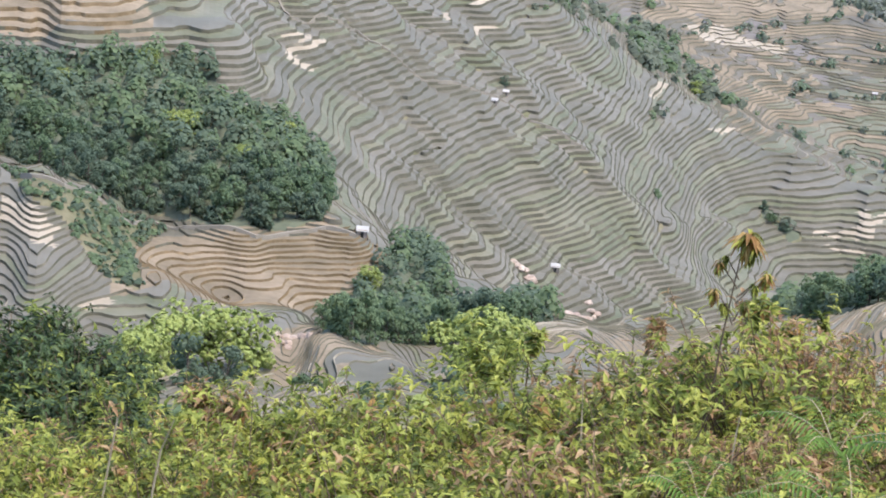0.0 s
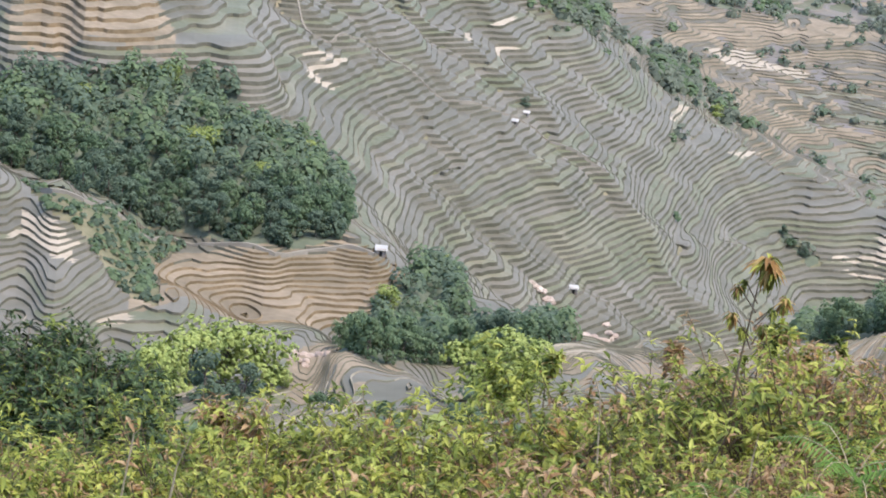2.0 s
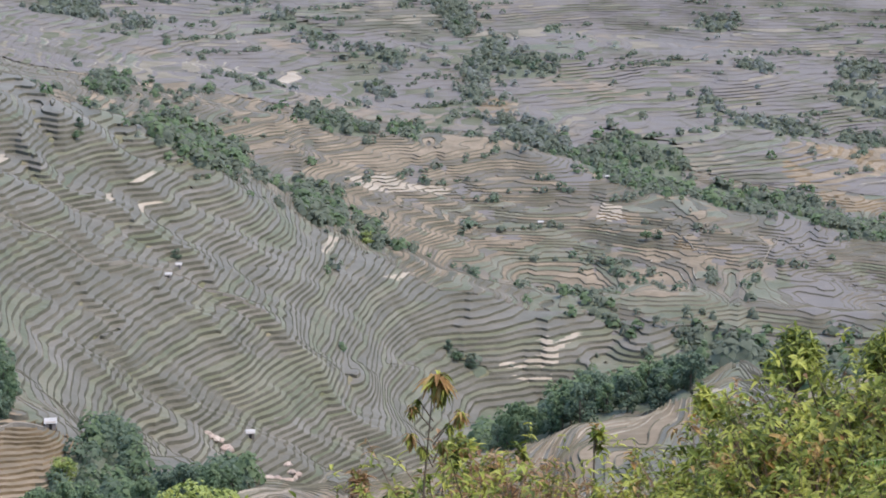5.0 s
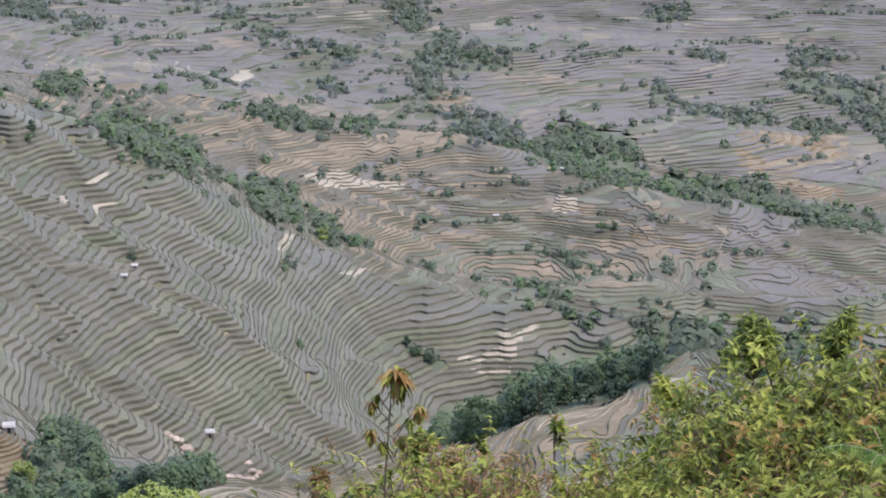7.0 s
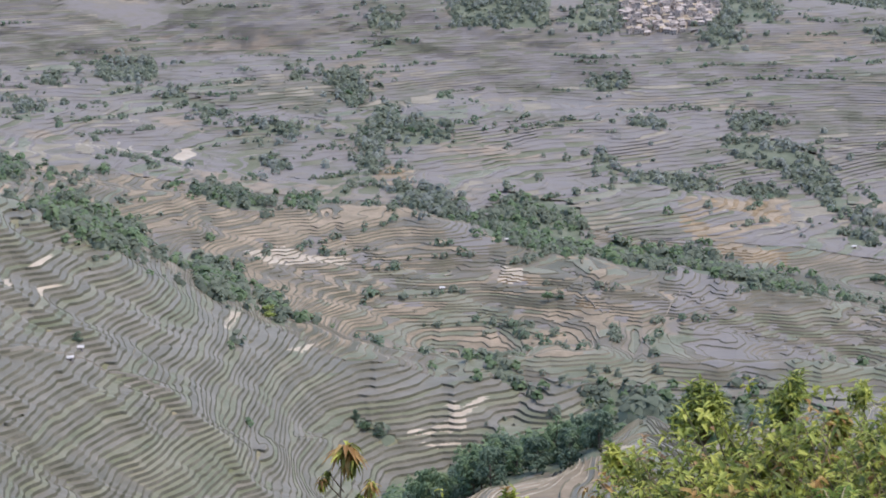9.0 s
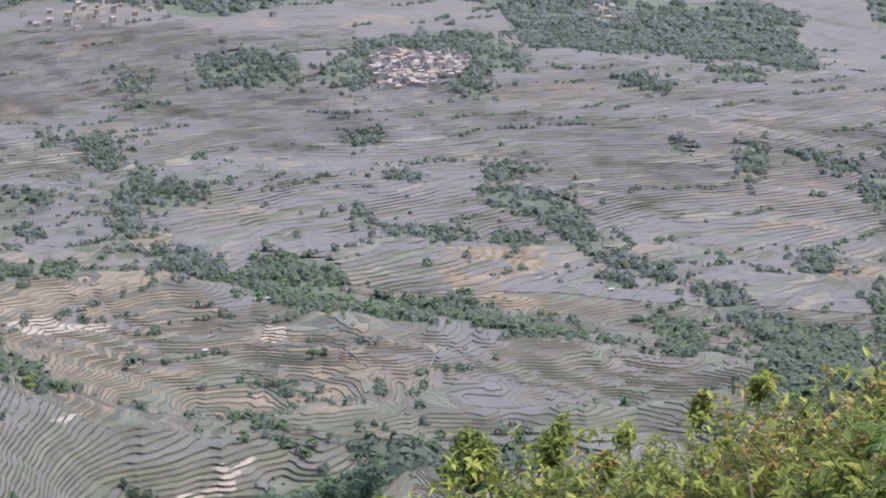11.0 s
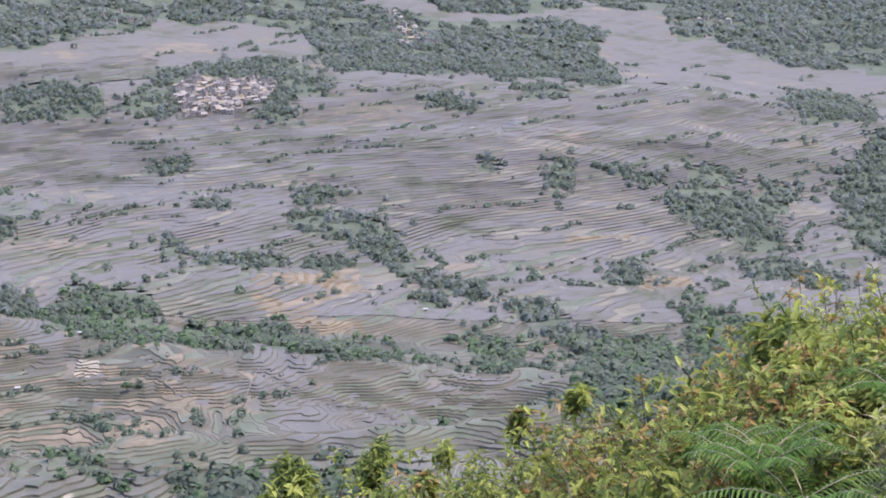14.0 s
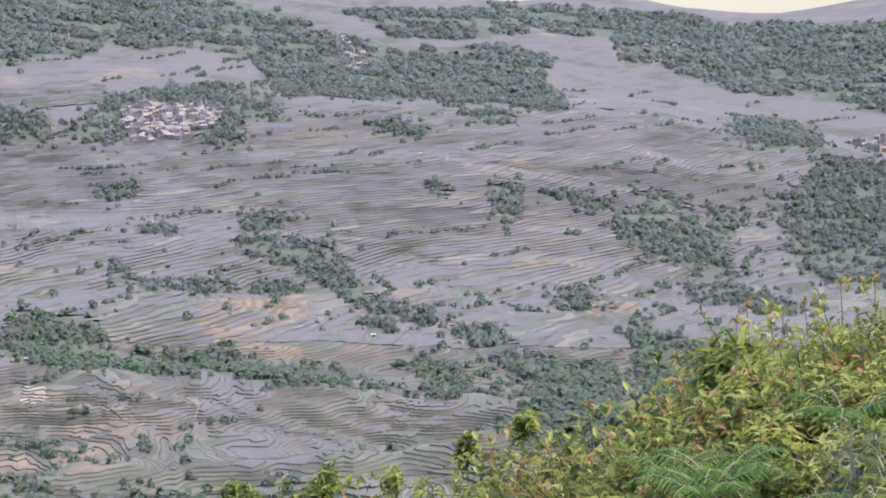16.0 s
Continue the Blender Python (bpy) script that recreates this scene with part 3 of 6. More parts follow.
area("red", (-165.8, 521.2), (-157.9, 526.8), (-156.4, 517.7), (-164.1, 514.3))
area("weedy", (-116.5, 855.7), (-75.0, 947.4), (-47.9, 938.6), (-88.7, 860.3))
area("weedy", (94.3, 1181.9), (-30.5, 1346.7), (-47.8, 1353.6), (40.4, 1424.4), (155.9, 1189.2))
area("rough", (-224.6, 590.4), (-199.5, 577.0), (-188.3, 610.7), (-179.3, 609.5), (-180.6, 582.1), (-162.6, 531.6), (-174.7, 535.4), (-190.3, 551.9), (-201.0, 554.7))
area("village", (282.0, 2693.0), (310.4, 2729.3), (342.1, 2709.7), (385.5, 2723.4), (398.5, 2665.9), (374.5, 2585.6), (342.3, 2569.2), (339.2, 2548.5), (279.6, 2566.6), (276.2, 2617.4))
area("village", (689.6, 3427.3), (717.3, 3453.5), (730.3, 3245.6), (713.8, 3143.4), (656.2, 3140.7))
area("village", (-133.8, 2936.3), (-91.3, 2963.7), (25.4, 3025.9), (37.4, 2917.4), (-34.5, 2820.9), (-109.7, 2804.8))
area("village", (1215.8, 2700.7), (1316.5, 2807.6), (1302.3, 2724.4), (1183.7, 2540.1))
area("village", (1226.8, 3567.4), (1307.0, 3596.2), (1265.6, 3460.2), (1216.0, 3482.5))
area("village", (177.9, 3209.9), (284.3, 3265.6), (328.4, 3201.0), (289.0, 3164.4), (174.1, 3158.0))
area("flooded", (160.8, 2321.2), (181.8, 2325.9), (223.0, 2269.0), (240.3, 2171.3), (223.8, 2123.9), (186.2, 2124.3))
area("flooded", (49.9, 2191.2), (91.8, 2154.9), (140.3, 2088.0), (127.9, 2062.7), (77.9, 2085.6))
area("flooded", (38.6, 1597.5), (57.3, 1675.2), (74.2, 1597.2), (67.0, 1533.3), (46.1, 1541.7))
area("flooded", (415.5, 2089.5), (461.2, 2098.5), (447.9, 2053.7), (413.5, 2042.1))
area("flooded", (149.8, 1381.7), (182.0, 1383.1), (170.3, 1351.4), (146.5, 1356.2))
area("flooded", (-37.5, 1503.7), (-10.8, 1502.2), (-3.1, 1474.5), (-21.7, 1469.1))
area("flooded", (36.3, 1559.7), (68.0, 1563.2), (73.4, 1510.7), (46.8, 1515.6))
area("flooded", (450.9, 1457.1), (489.9, 1404.9), (466.8, 1340.1), (382.0, 1225.3))



def inside(outline, x, y):
    """Which points of the plan lie within an outline."""
    hit = np.zeros(len(x), bool)
    for (ax, ay), (bx, by) in zip(outline, outline[1:] + outline[:1]):
        if ay != by:
            hit ^= ((ay > y) != (by > y)) & (x < (bx - ax) * (y - ay) / (by - ay) + ax)
    return hit


def within(kind, x, y):
    hit = np.zeros(len(x), bool)
    for outline in AREAS.get(kind, ()):
        hit |= inside(outline, x, y)
    return hit


def solid(name, verts, tris, mats=(), which=None, parent=None, smooth=False):
    """One mesh object from arrays of corners and triangles."""
    mesh = bpy.data.meshes.new(name)
    verts, tris = np.asarray(verts, np.float32), np.asarray(tris, np.int32)
    mesh.vertices.add(len(verts))
    mesh.vertices.foreach_set("co", verts.ravel())
    mesh.loops.add(3 * len(tris))
    mesh.loops.foreach_set("vertex_index", tris.ravel())
    mesh.polygons.add(len(tris))
    mesh.polygons.foreach_set("loop_start", np.arange(0, 3 * len(tris), 3, dtype=np.int32))
    for m in mats:
        mesh.materials.append(m)
    if which is not None:
        mesh.polygons.foreach_set("material_index", np.asarray(which, np.int32))
    mesh.polygons.foreach_set("use_smooth", np.full(len(tris), smooth))
    mesh.update(calc_edges=True)
    ob = new(name, mesh)
    ob.parent = parent
    return ob


def fan_grid(b0, b1, r0, r1, step):
    """Corners of a net round the lookout, square at every distance, and its triangles."""
    bearings = np.arange(radians(b0), radians(b1) + step, step)
    ranges = np.exp(np.arange(math.log(r0), math.log(r1) + step, step))
    b, r = np.meshgrid(bearings, ranges)
    nb, nr = len(bearings), len(ranges)
    i = (np.arange(nr - 1)[:, None] * nb + np.arange(nb - 1)[None]).ravel()
    tris = np.concatenate([np.stack([i, i + 1, i + nb + 1], 1), np.stack([i, i + nb + 1, i + nb], 1)])
    return (r * np.sin(b)).ravel(), (r * np.cos(b)).ravel(), tris[:, ::-1], (nr, nb)


STEP = 2.0         # a terrace is about this high on the nearer spur
T_NEAR, T_LOW, T_MID, T_HIGH, T_FAR, T_LEFT, T_RIGHT = 400, 640, 1190, 1720, 3050, -26, 30


def terraced(x, y):
    """Whether the land is cut into terraces here."""
    r, b = np.hypot(x, y), np.degrees(np.arctan2(x, y))
    ok = (r > T_NEAR + 15) & (r < T_FAR - 290 + 170 * wobble(x, y, 260, 21) + 70 * wobble(x, y, 60, 22)) & (b > T_LEFT + .3) & (b < T_RIGHT - .3)
    return ok & ~within("woods", x, y) & ~within("rough", x, y)


def lay_ground():
    """One sheet of ground to the horizon, finer where it lies in view."""
    pieces = []
    for b0, b1, r0, r1, step in ((-32, 36, 2.2, 400, 0.013), (-32, 36, 395, 1260, 0.006), (-32, 36, 1250, 4950, 0.0115), (36, 328, 2.2, 4950, 0.045)):
        x, y, tris, _ = fan_grid(b0, b1, r0, r1, step)
        z = height(x, y)
        z -= np.where(terraced(x, y), 0.9, 0.0)
        pieces.append((np.stack([x, y, z], 1), tris))
    a = np.linspace(0, 2 * math.pi, 97)[:-1]
    x, y = np.append(2.25 * np.sin(a), 0.0), np.append(2.25 * np.cos(a), 0.0)
    i = np.arange(96)
    pieces.append((np.stack([x, y, height(x, y)], 1), np.stack([i, np.full(96, 96), (i + 1) % 96], 1)))
    starts = np.cumsum([0] + [len(v) for v, _ in pieces])
    verts = np.concatenate([v for v, _ in pieces])
    tris = np.concatenate([f + s for (_, f), s in zip(pieces, starts)])
    mid = verts[tris].mean(1)
    which = np.zeros(len(tris), int)
    r = np.hypot(mid[:, 0], mid[:, 1])
    # ground past 1150 m gets the haze-tinted field colour
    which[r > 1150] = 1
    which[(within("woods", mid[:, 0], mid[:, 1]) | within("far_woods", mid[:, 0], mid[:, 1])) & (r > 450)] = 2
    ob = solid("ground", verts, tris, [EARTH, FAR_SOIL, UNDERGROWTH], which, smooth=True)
    tagged(ob, "hillsides and valley of dry grassy earth reaching the horizon", "ground", kind="structure")


def terrace_hillside(r0, r1, net, STEP, wet, banks, label):
    sloping = 0.5 if r0 < 1000 else 0.6 if r0 < 1500 else 0.88        # the fields rise inward by this share of a step, the banks by the rest
    lift = 0.35       # how far a field lies above its lower contour
    x, y, tris, (nr, nb) = fan_grid(T_LEFT, T_RIGHT, r0, r1, net)
    z = height(x, y)
    zz = z.reshape(nr, nb)
    dr, db = np.gradient(zz)
    bear = np.arctan2(x, y).reshape(nr, nb)
    gx = (dr * np.sin(bear) + db * np.cos(bear)).ravel()
    gy = (dr * np.cos(bear) - db * np.sin(bear)).ravel()
    size = np.hypot(gx, gy) + 1e-6
    gx, gy = gx / size, gy / size
    mid = (x[tris].mean(1), y[tris].mean(1))
    tris = tris[terraced(*mid)]
    order = np.argsort(z[tris], axis=1)
    tris = np.take_along_axis(tris, order, 1)
    field = np.stack([x, y, gx, gy], 1)
    lo, md, hi = (field[tris[:, i]] for i in range(3))
    zl, zm, zh = (z[tris[:, i]] for i in range(3))
    zm, zh = np.maximum(zm, zl + 1e-5), np.maximum(zh, zl + 2e-5)
    first, last = np.floor(zl / STEP).astype(int), np.floor(zh / STEP).astype(int)
    count = last - first + 1
    t = np.repeat(np.arange(len(tris)), count)
    k = np.repeat(first, count) + np.arange(len(t)) - np.repeat(np.cumsum(count) - count, count)

    def along(a, b, za, zb, level):
        f = np.clip((level - za) / np.maximum(zb - za, 1e-6), 0, 1)[:, None]
        return a + (b - a) * f

    def long_side(level):
        return along(lo[t], hi[t], zl[t], zh[t], level)

    def bent_side(level):
        low = along(lo[t], md[t], zl[t], zm[t], level)
        high = along(md[t], hi[t], zm[t], zh[t], level)
        return np.where((level < zm[t])[:, None], low, high)

    bottom, top = np.maximum(k * STEP, zl[t]), np.minimum((k + 1) * STEP, zh[t])
    a, b, c, d = long_side(bottom), long_side(top), bent_side(top), bent_side(bottom)
    bend = (zm[t] > bottom) & (zm[t] < top)
    m = np.where(bend[:, None], md[t], d)
    def tread(at):
        return ((k + lift + sloping * (at / STEP - k)) * STEP)[:, None]

    middle = np.where(bend, zm[t], bottom)
    corners = np.stack([np.concatenate([p[:, :2], tread(at)], 1) for p, at in ((a, bottom), (b, top), (c, top), (m, middle), (d, bottom))], 1)
    faces = np.concatenate([np.stack([i, i + 1, i + 2], 1) if j == 0 else np.stack([i, i + 1 + j, i + 2 + j], 1)
                            for j in range(3) for i in (np.arange(len(t)) * 5,)])
    owner = np.tile(np.arange(len(t)), 3)
    flat = corners.reshape(-1, 3)
    p, q, s = flat[faces[:, 0]], flat[faces[:, 1]], flat[faces[:, 2]]
    area = (q[:, 0] - p[:, 0]) * (s[:, 1] - p[:, 1]) - (q[:, 1] - p[:, 1]) * (s[:, 0] - p[:, 0])
    keep = np.abs(area) > 1e-5
    faces[area < 0] = faces[area < 0][:, ::-1]
    faces, owner = faces[keep], owner[keep]
    # what grows or stands on each field
    cx, cy = flat[faces].mean(1)[:, 0], flat[faces].mean(1)[:, 1]
    level = k[owner]
    plot = np.floor((cx * 0.8 - cy * 0.6 + 12 * wobble(cx, cy, 40, 31)) / 45).astype(np.int64)
    chance = lattice(plot, level.astype(np.int64) + 1000, 5)
    r = np.hypot(cx, cy)
    which = np.zeros(len(faces), int)
    which[chance > wet] = 1
    if r0 > 1500:                             # stubble and bare plots between the drained ones
        speck = lattice(np.floor((cx + 9 * wobble(cx, cy, 30, 35)) / 26).astype(np.int64), level.astype(np.int64), 12)
        patch = wobble(cx, cy, 120, 36)
        which[speck + 0.35 * patch > 0.93] = 7
        which[speck + 0.3 * patch < 0.1] = 8
    tan = within("tan", cx, cy)
    which[tan & (chance + 0.5 * wobble(cx, cy, 90, 33) > (0.3 if r0 < 600 else 0.42))] = 2
    which[within("cut", cx + 10 * wobble(cx, cy, 24, 37), cy + 10 * wobble(cx, cy, 24, 38))] = 2
    small = np.floor((cx + 5 * wobble(cx, cy, 25, 34)) / 13).astype(np.int64) * 100003 + level
    _, own = np.unique(small, return_inverse=True)
    size = np.abs(area[keep]) + 1e-6
    whole = np.bincount(own, size)
    for use, slot in (("flooded", 6), ("green", 4), ("red", 5)):
        share = np.bincount(own, size * within(use, cx, cy)) / whole
        which[share[own] > 0.42] = slot
    # sky glint painted on some fields with the pale colour
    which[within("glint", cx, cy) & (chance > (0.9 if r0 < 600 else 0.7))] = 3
    which[within("weedy", cx, cy) & (chance < 0.6)] = 1
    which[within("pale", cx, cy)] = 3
    # bunds: a low bank of earth along each edge
    edge = k > np.repeat(first, count)
    e1, e2 = a[edge], d[edge]
    ke = k[edge]
    swap = ((e2[:, 0] - e1[:, 0]) * (e1[:, 3] + e2[:, 3]) - (e2[:, 1] - e1[:, 1]) * (e1[:, 2] + e2[:, 2])) > 0
    e1[swap], e2[swap] = e2[swap].copy(), e1[swap].copy()
    rows = []
    for e in (e1, e2):
        thick = (0.6 if r0 < 600 else 0.85 if r0 < 1000 else 1.6 if r0 < 1500 else 8.0) * (0.75 + 0.35 * wobble(e[:, 0], e[:, 1], 9, 41))[:, None]
        crown = ((ke + lift) * STEP + 0.28 + 0.12 * wobble(e[:, 0], e[:, 1], 7, 42))[:, None]
        n = e[:, 2:]
        rows.append([np.concatenate([e[:, :2] - n * off * thick, h], 1) for off, h in
                     ((0.55, (ke[:, None] + lift + sloping - 1.05) * STEP), (0.2, crown), (-0.5, crown - 0.32))])
    bank = np.stack(rows[0] + rows[1], 1)
    base = np.arange(len(bank)) * 6
    bank_faces = np.concatenate([np.stack(f, 1) for j in range(2)
                                 for f in ((base + j, base + 4 + j, base + 3 + j), (base + j, base + 1 + j, base + 4 + j))])
    bank_side = np.repeat(np.arange(2), 2 * len(ke))
    # bund tops turn paler in random patches and levels
    pale_top = wobble(bank[:, 0, 0], bank[:, 0, 1], 38, 43) + 0.6 * (lattice(ke.astype(np.int64), ke.astype(np.int64) * 0, 8) - 0.5) > (0.3 if r0 < 1000 else 0.45 if r0 < 1500 else 0.7)
    # in glint areas every bund top is painted pale too
    pale_top |= within("glint", bank[:, 0, 0], bank[:, 0, 1])
    bank_which = ((bank_side == 1) & np.tile(pale_top, len(bank_side) // max(1, len(ke)))).astype(int)
    dug = within("cut", bank[:, 0, 0], bank[:, 0, 1])
    bank_which[np.tile(dug, len(bank_side) // max(1, len(ke)))] = 2
    bank_level = np.tile(ke, len(bank_faces) // max(1, len(ke)))
    hillside = new("terraced_hillside")
    tagged(hillside, label, "rice terraces", kind="structure")
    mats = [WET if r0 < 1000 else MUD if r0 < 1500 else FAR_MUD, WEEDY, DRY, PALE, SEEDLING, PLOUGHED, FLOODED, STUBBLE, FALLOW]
    for n in np.unique(level):
        pick = faces[level == n]
        used, index = np.unique(pick, return_inverse=True)
        solid("terrace", flat[used], index.reshape(-1, 3), mats, which[level == n], hillside)
        pick = bank_faces[bank_level == n]
        if len(pick):
            corner = bank.reshape(-1, 3)[pick.ravel()]
            key = np.column_stack([np.round(corner * 20), np.repeat(bank_side[bank_level == n], 3)]).astype(np.int64)
            _, one, index = np.unique(key, axis=0, return_index=True, return_inverse=True)
            corner = corner[one]
            solid("bund", corner, index.reshape(-1, 3), [banks, CREST, CUT_BANK], bank_which[bank_level == n], hillside, smooth=True)


FAR_SOIL = plots_over(material("haze_mauve_fields", FAR_FIELDS, 130, 0.95, 0.2, 0.2, 9))
lay_ground()
terrace_hillside(T_NEAR, T_LOW, 0.0034, 0.85, 0.72, BUND, "small rice terraces with earth banks below the wooded knoll")
terrace_hillside(T_LOW, T_MID, 0.0027, STEP, 0.70, BUND, "hillside of flooded rice terraces with earth banks")
terrace_hillside(T_MID, T_HIGH, 0.0038, 1.15, 0.62, MID_BUND, "middle hillside of drained rice terraces with banks paled as by haze")
terrace_hillside(T_HIGH, T_FAR, 0.0062, 1.9, 0.85, FAR_BANK, "far hillside of drained terraces below a village, greyed mauve as by haze")


# ---- shapes ----


class Shape:
    """Corners and triangles gathered for one mesh."""

    def __init__(self):
        self.v, self.f, self.m = [], [], []

    def add(self, verts, faces, slot=0):
        n = len(self.v)
        self.v.extend(verts)
        for f in faces:
            for i in range(1, len(f) - 1):
                self.f.append((n + f[0], n + f[i], n + f[i + 1]))
                self.m.append(slot)

    def box(self, x, y, z, w, d, h, slot=0, taper=1.0):
        """A block on its base centre; taper narrows its top."""
        v = [(x + sx * w / 2 * k, y + sy * d / 2 * k, z + dz) for dz, k in ((0, 1), (h, taper)) for sx, sy in ((-1, -1), (1, -1), (1, 1), (-1, 1))]
        self.add(v, [(3, 2, 1, 0), (4, 5, 6, 7), (0, 1, 5, 4), (1, 2, 6, 5), (2, 3, 7, 6), (3, 0, 4, 7)], slot)

    def tube(self, points, radii, sides=5, slot=0):
        """A tapering stem along points."""
        rings = []
        for i, (p, r) in enumerate(zip(points, radii)):
            a, b = Vector(points[max(0, i - 1)]), Vector(points[min(len(points) - 1, i + 1)])
            way = (b - a).normalized()
            side = way.orthogonal().normalized()
            up = way.cross(side)
            rings.append([tuple(Vector(p) + r * (math.cos(t) * side + math.sin(t) * up)) for t in (2 * math.pi * k / sides for k in range(sides))])
        v = [p for ring in rings for p in ring]
        f = [(i * sides + k, i * sides + (k + 1) % sides, (i + 1) * sides + (k + 1) % sides, (i + 1) * sides + k)
             for i in range(len(points) - 1) for k in range(sides)]
        self.add(v, f, slot)

    def leaf(self, base, way, up, length, width, droop=0.25, slot=0):
        """A leaf folded along its midrib, pointed, bending down."""
        side = way.cross(up)
        if side.length < 1e-4:
            side = way.orthogonal()
        side.normalize()
        lift = side.cross(way).normalized()
        w, dip = side * width * 0.5, lift * width * 0.22
        near = base + way * length * 0.32 + lift * length * 0.05
        far = base + way * length * 0.68 - lift * length * droop * 0.35
        tip = base + way * length - lift * length * droop
        self.add([tuple(p) for p in (base, near + w + dip, near, near - w + dip, far + w * .8 + dip * .8, far, far - w * .8 + dip * .8, tip)],
                 [(0, 1, 2), (0, 2, 3), (1, 4, 5, 2), (2, 5, 6, 3), (4, 7, 5), (5, 7, 6)], slot)

    def spray(self, centre, out, size, rng, slot=0):
        """A bent scrap of foliage, for crowns far off."""
        a = Vector(out).normalized()
        b = a.cross(Vector((rng.uniform(-1, 1), rng.uniform(-1, 1), rng.uniform(-1, 1)))).normalized()
        c = a.cross(b)
        o = Vector(centre)
        v = [o + b * size * rng.uniform(.7, 1.2) - a * size * .3, o + c * size * rng.uniform(.6, 1.1) + a * size * .1,
             o - b * size * rng.uniform(.7, 1.2) - a * size * .35, o - c * size * rng.uniform(.6, 1.1) - a * size * .1, o + a * size * .35]
        self.add([tuple(p) for p in v], [(0, 1, 4), (1, 2, 4), (2, 3, 4), (3, 0, 4)], slot)

    def mesh(self, name, mats, smooth=False):
        ob = solid(name, self.v, self.f, mats, self.m, smooth=smooth)
        data = ob.data
        bpy.data.objects.remove(ob)
        return data


def part(name, data, parent, label=""):
    ob = new(name, data)
    ob.parent = parent
    return tagged(ob, label)


def stand(name, pieces, where, turn=0.0, size=1.0, label="", category="", group="", tall=1.0):
    """A thing on an Empty at its base, with its parts: (name, mesh, sub-parts)."""
    thing = new(name)
    thing.matrix_world = Matrix.LocRotScale(where, Euler((0, 0, turn)), (size, size, size * tall))
    for title, data, *subs in pieces:
        p = part(title, data, thing)
        for sub_title, sub_data in subs:
            part(sub_title, sub_data, p)
    return tagged(thing, label, category, group)


def ground_at(x, y, sink=0.0):
    return Vector((x, y, float(height([x], [y])[0]) - sink))


# ---- trees ----


def tree_meshes(seed, tall, wide, leaves, canopy, sprays=190, size=0.62, lobes=7, low=0.35):
    """Trunk with limbs, and a crown of foliage scraps on uneven lobes."""
    rng = random.Random(seed)
    wood, crown = Shape(), Shape()
    lean = Vector((rng.uniform(-.08, .08), rng.uniform(-.08, .08), 1))
    trunk = [lean * tall * f + Vector((rng.uniform(-.1, .1), rng.uniform(-.1, .1), 0)) * tall * .2 * f for f in (0, .25, .5, .75)]
    trunk[0].z = -1.0
    wood.tube([tuple(p) for p in trunk], [tall * r for r in (.028, .022, .016, .006)], 6)
    centres = []
    for i in range(lobes):
        a = 2.399 * i + rng.uniform(-.5, .5)
        reach = wide * rng.uniform(.25, .62) if i else 0
        h = tall * (rng.uniform(low + .1, .82) if i else .84)
        c = Vector((math.cos(a) * reach, math.sin(a) * reach, h))
        centres.append((c, wide * rng.uniform(.34, .55), tall * rng.uniform(.12, .22)))
        start = trunk[1 + i % 2]
        wood.tube([tuple(start), tuple(start.lerp(c, .55) + Vector((0, 0, tall * .03))), tuple(c)], [tall * .011, tall * .007, tall * .003], 4)
    for i in range(sprays):
        c, r, h = centres[i % lobes]
        d = Vector((rng.gauss(0, 1), rng.gauss(0, 1), rng.gauss(.25, 1))).normalized()
        k = rng.uniform(.62, 1.08)
        crown.spray(c + Vector((d.x * r * k, d.y * r * k, d.z * h * k)), Vector((d.x, d.y, d.z + .25)), size * rng.uniform(.6, 1.25), rng)
    return [("trunk", wood.mesh("trunk", [BARK])), ("crown", crown.mesh("crown", [canopy]))]


FOREST = [tree_meshes(11 + i, 8.5 + 1.2 * (i % 3), 4.2 + .5 * (i % 2), 0, CANOPY[(0, 0, 1, 0, 1)[i]], 270, .62, 9, .05) for i in range(5)]
BROAD = [tree_meshes(31 + i, 9.5, 6.4, 0, CANOPY[2], 620, .5, 12, .05) for i in range(2)]
FIELD_TREE = [tree_meshes(41 + i, 8, 4.0 + i * .6, 0, CANOPY[(0, 1)[i]], 260, .6, 7, .15) for i in range(2)]
TREE_LABEL = ("dark green broadleaf tree in dense hillside woods", "bright yellow-green broadleaf tree below the lookout", "dark bushy tree standing among the terraces")


def grow_tree(kind, which, x, y, size=1.0, tall=1.0, group=""):
    rng = random.Random(int(x * 31 + y * 17))
    return stand("tree", (FOREST, BROAD, FIELD_TREE)[kind][which], ground_at(x, y, .3), rng.uniform(0, 6.28), size, TREE_LABEL[kind], "tree", group, tall)


def spots_in(outline, gap, seed, gaps=-9.0):
    """Uneven spots over an outline of the plan, about gap metres apart."""
    o = np.array(outline)
    rng = np.random.default_rng(seed)
    gx, gy = np.meshgrid(np.arange(o[:, 0].min(), o[:, 0].max(), gap), np.arange(o[:, 1].min(), o[:, 1].max(), gap))
    x = gx.ravel() + rng.uniform(-.45, .45, gx.size) * gap
    y = gy.ravel() + rng.uniform(-.45, .45, gx.size) * gap
    ok = inside(outline, x, y) & (wobble(x, y, 5 * gap, seed) + .6 * wobble(x, y, 2 * gap, seed + 9) > gaps)
    return x[ok], y[ok]


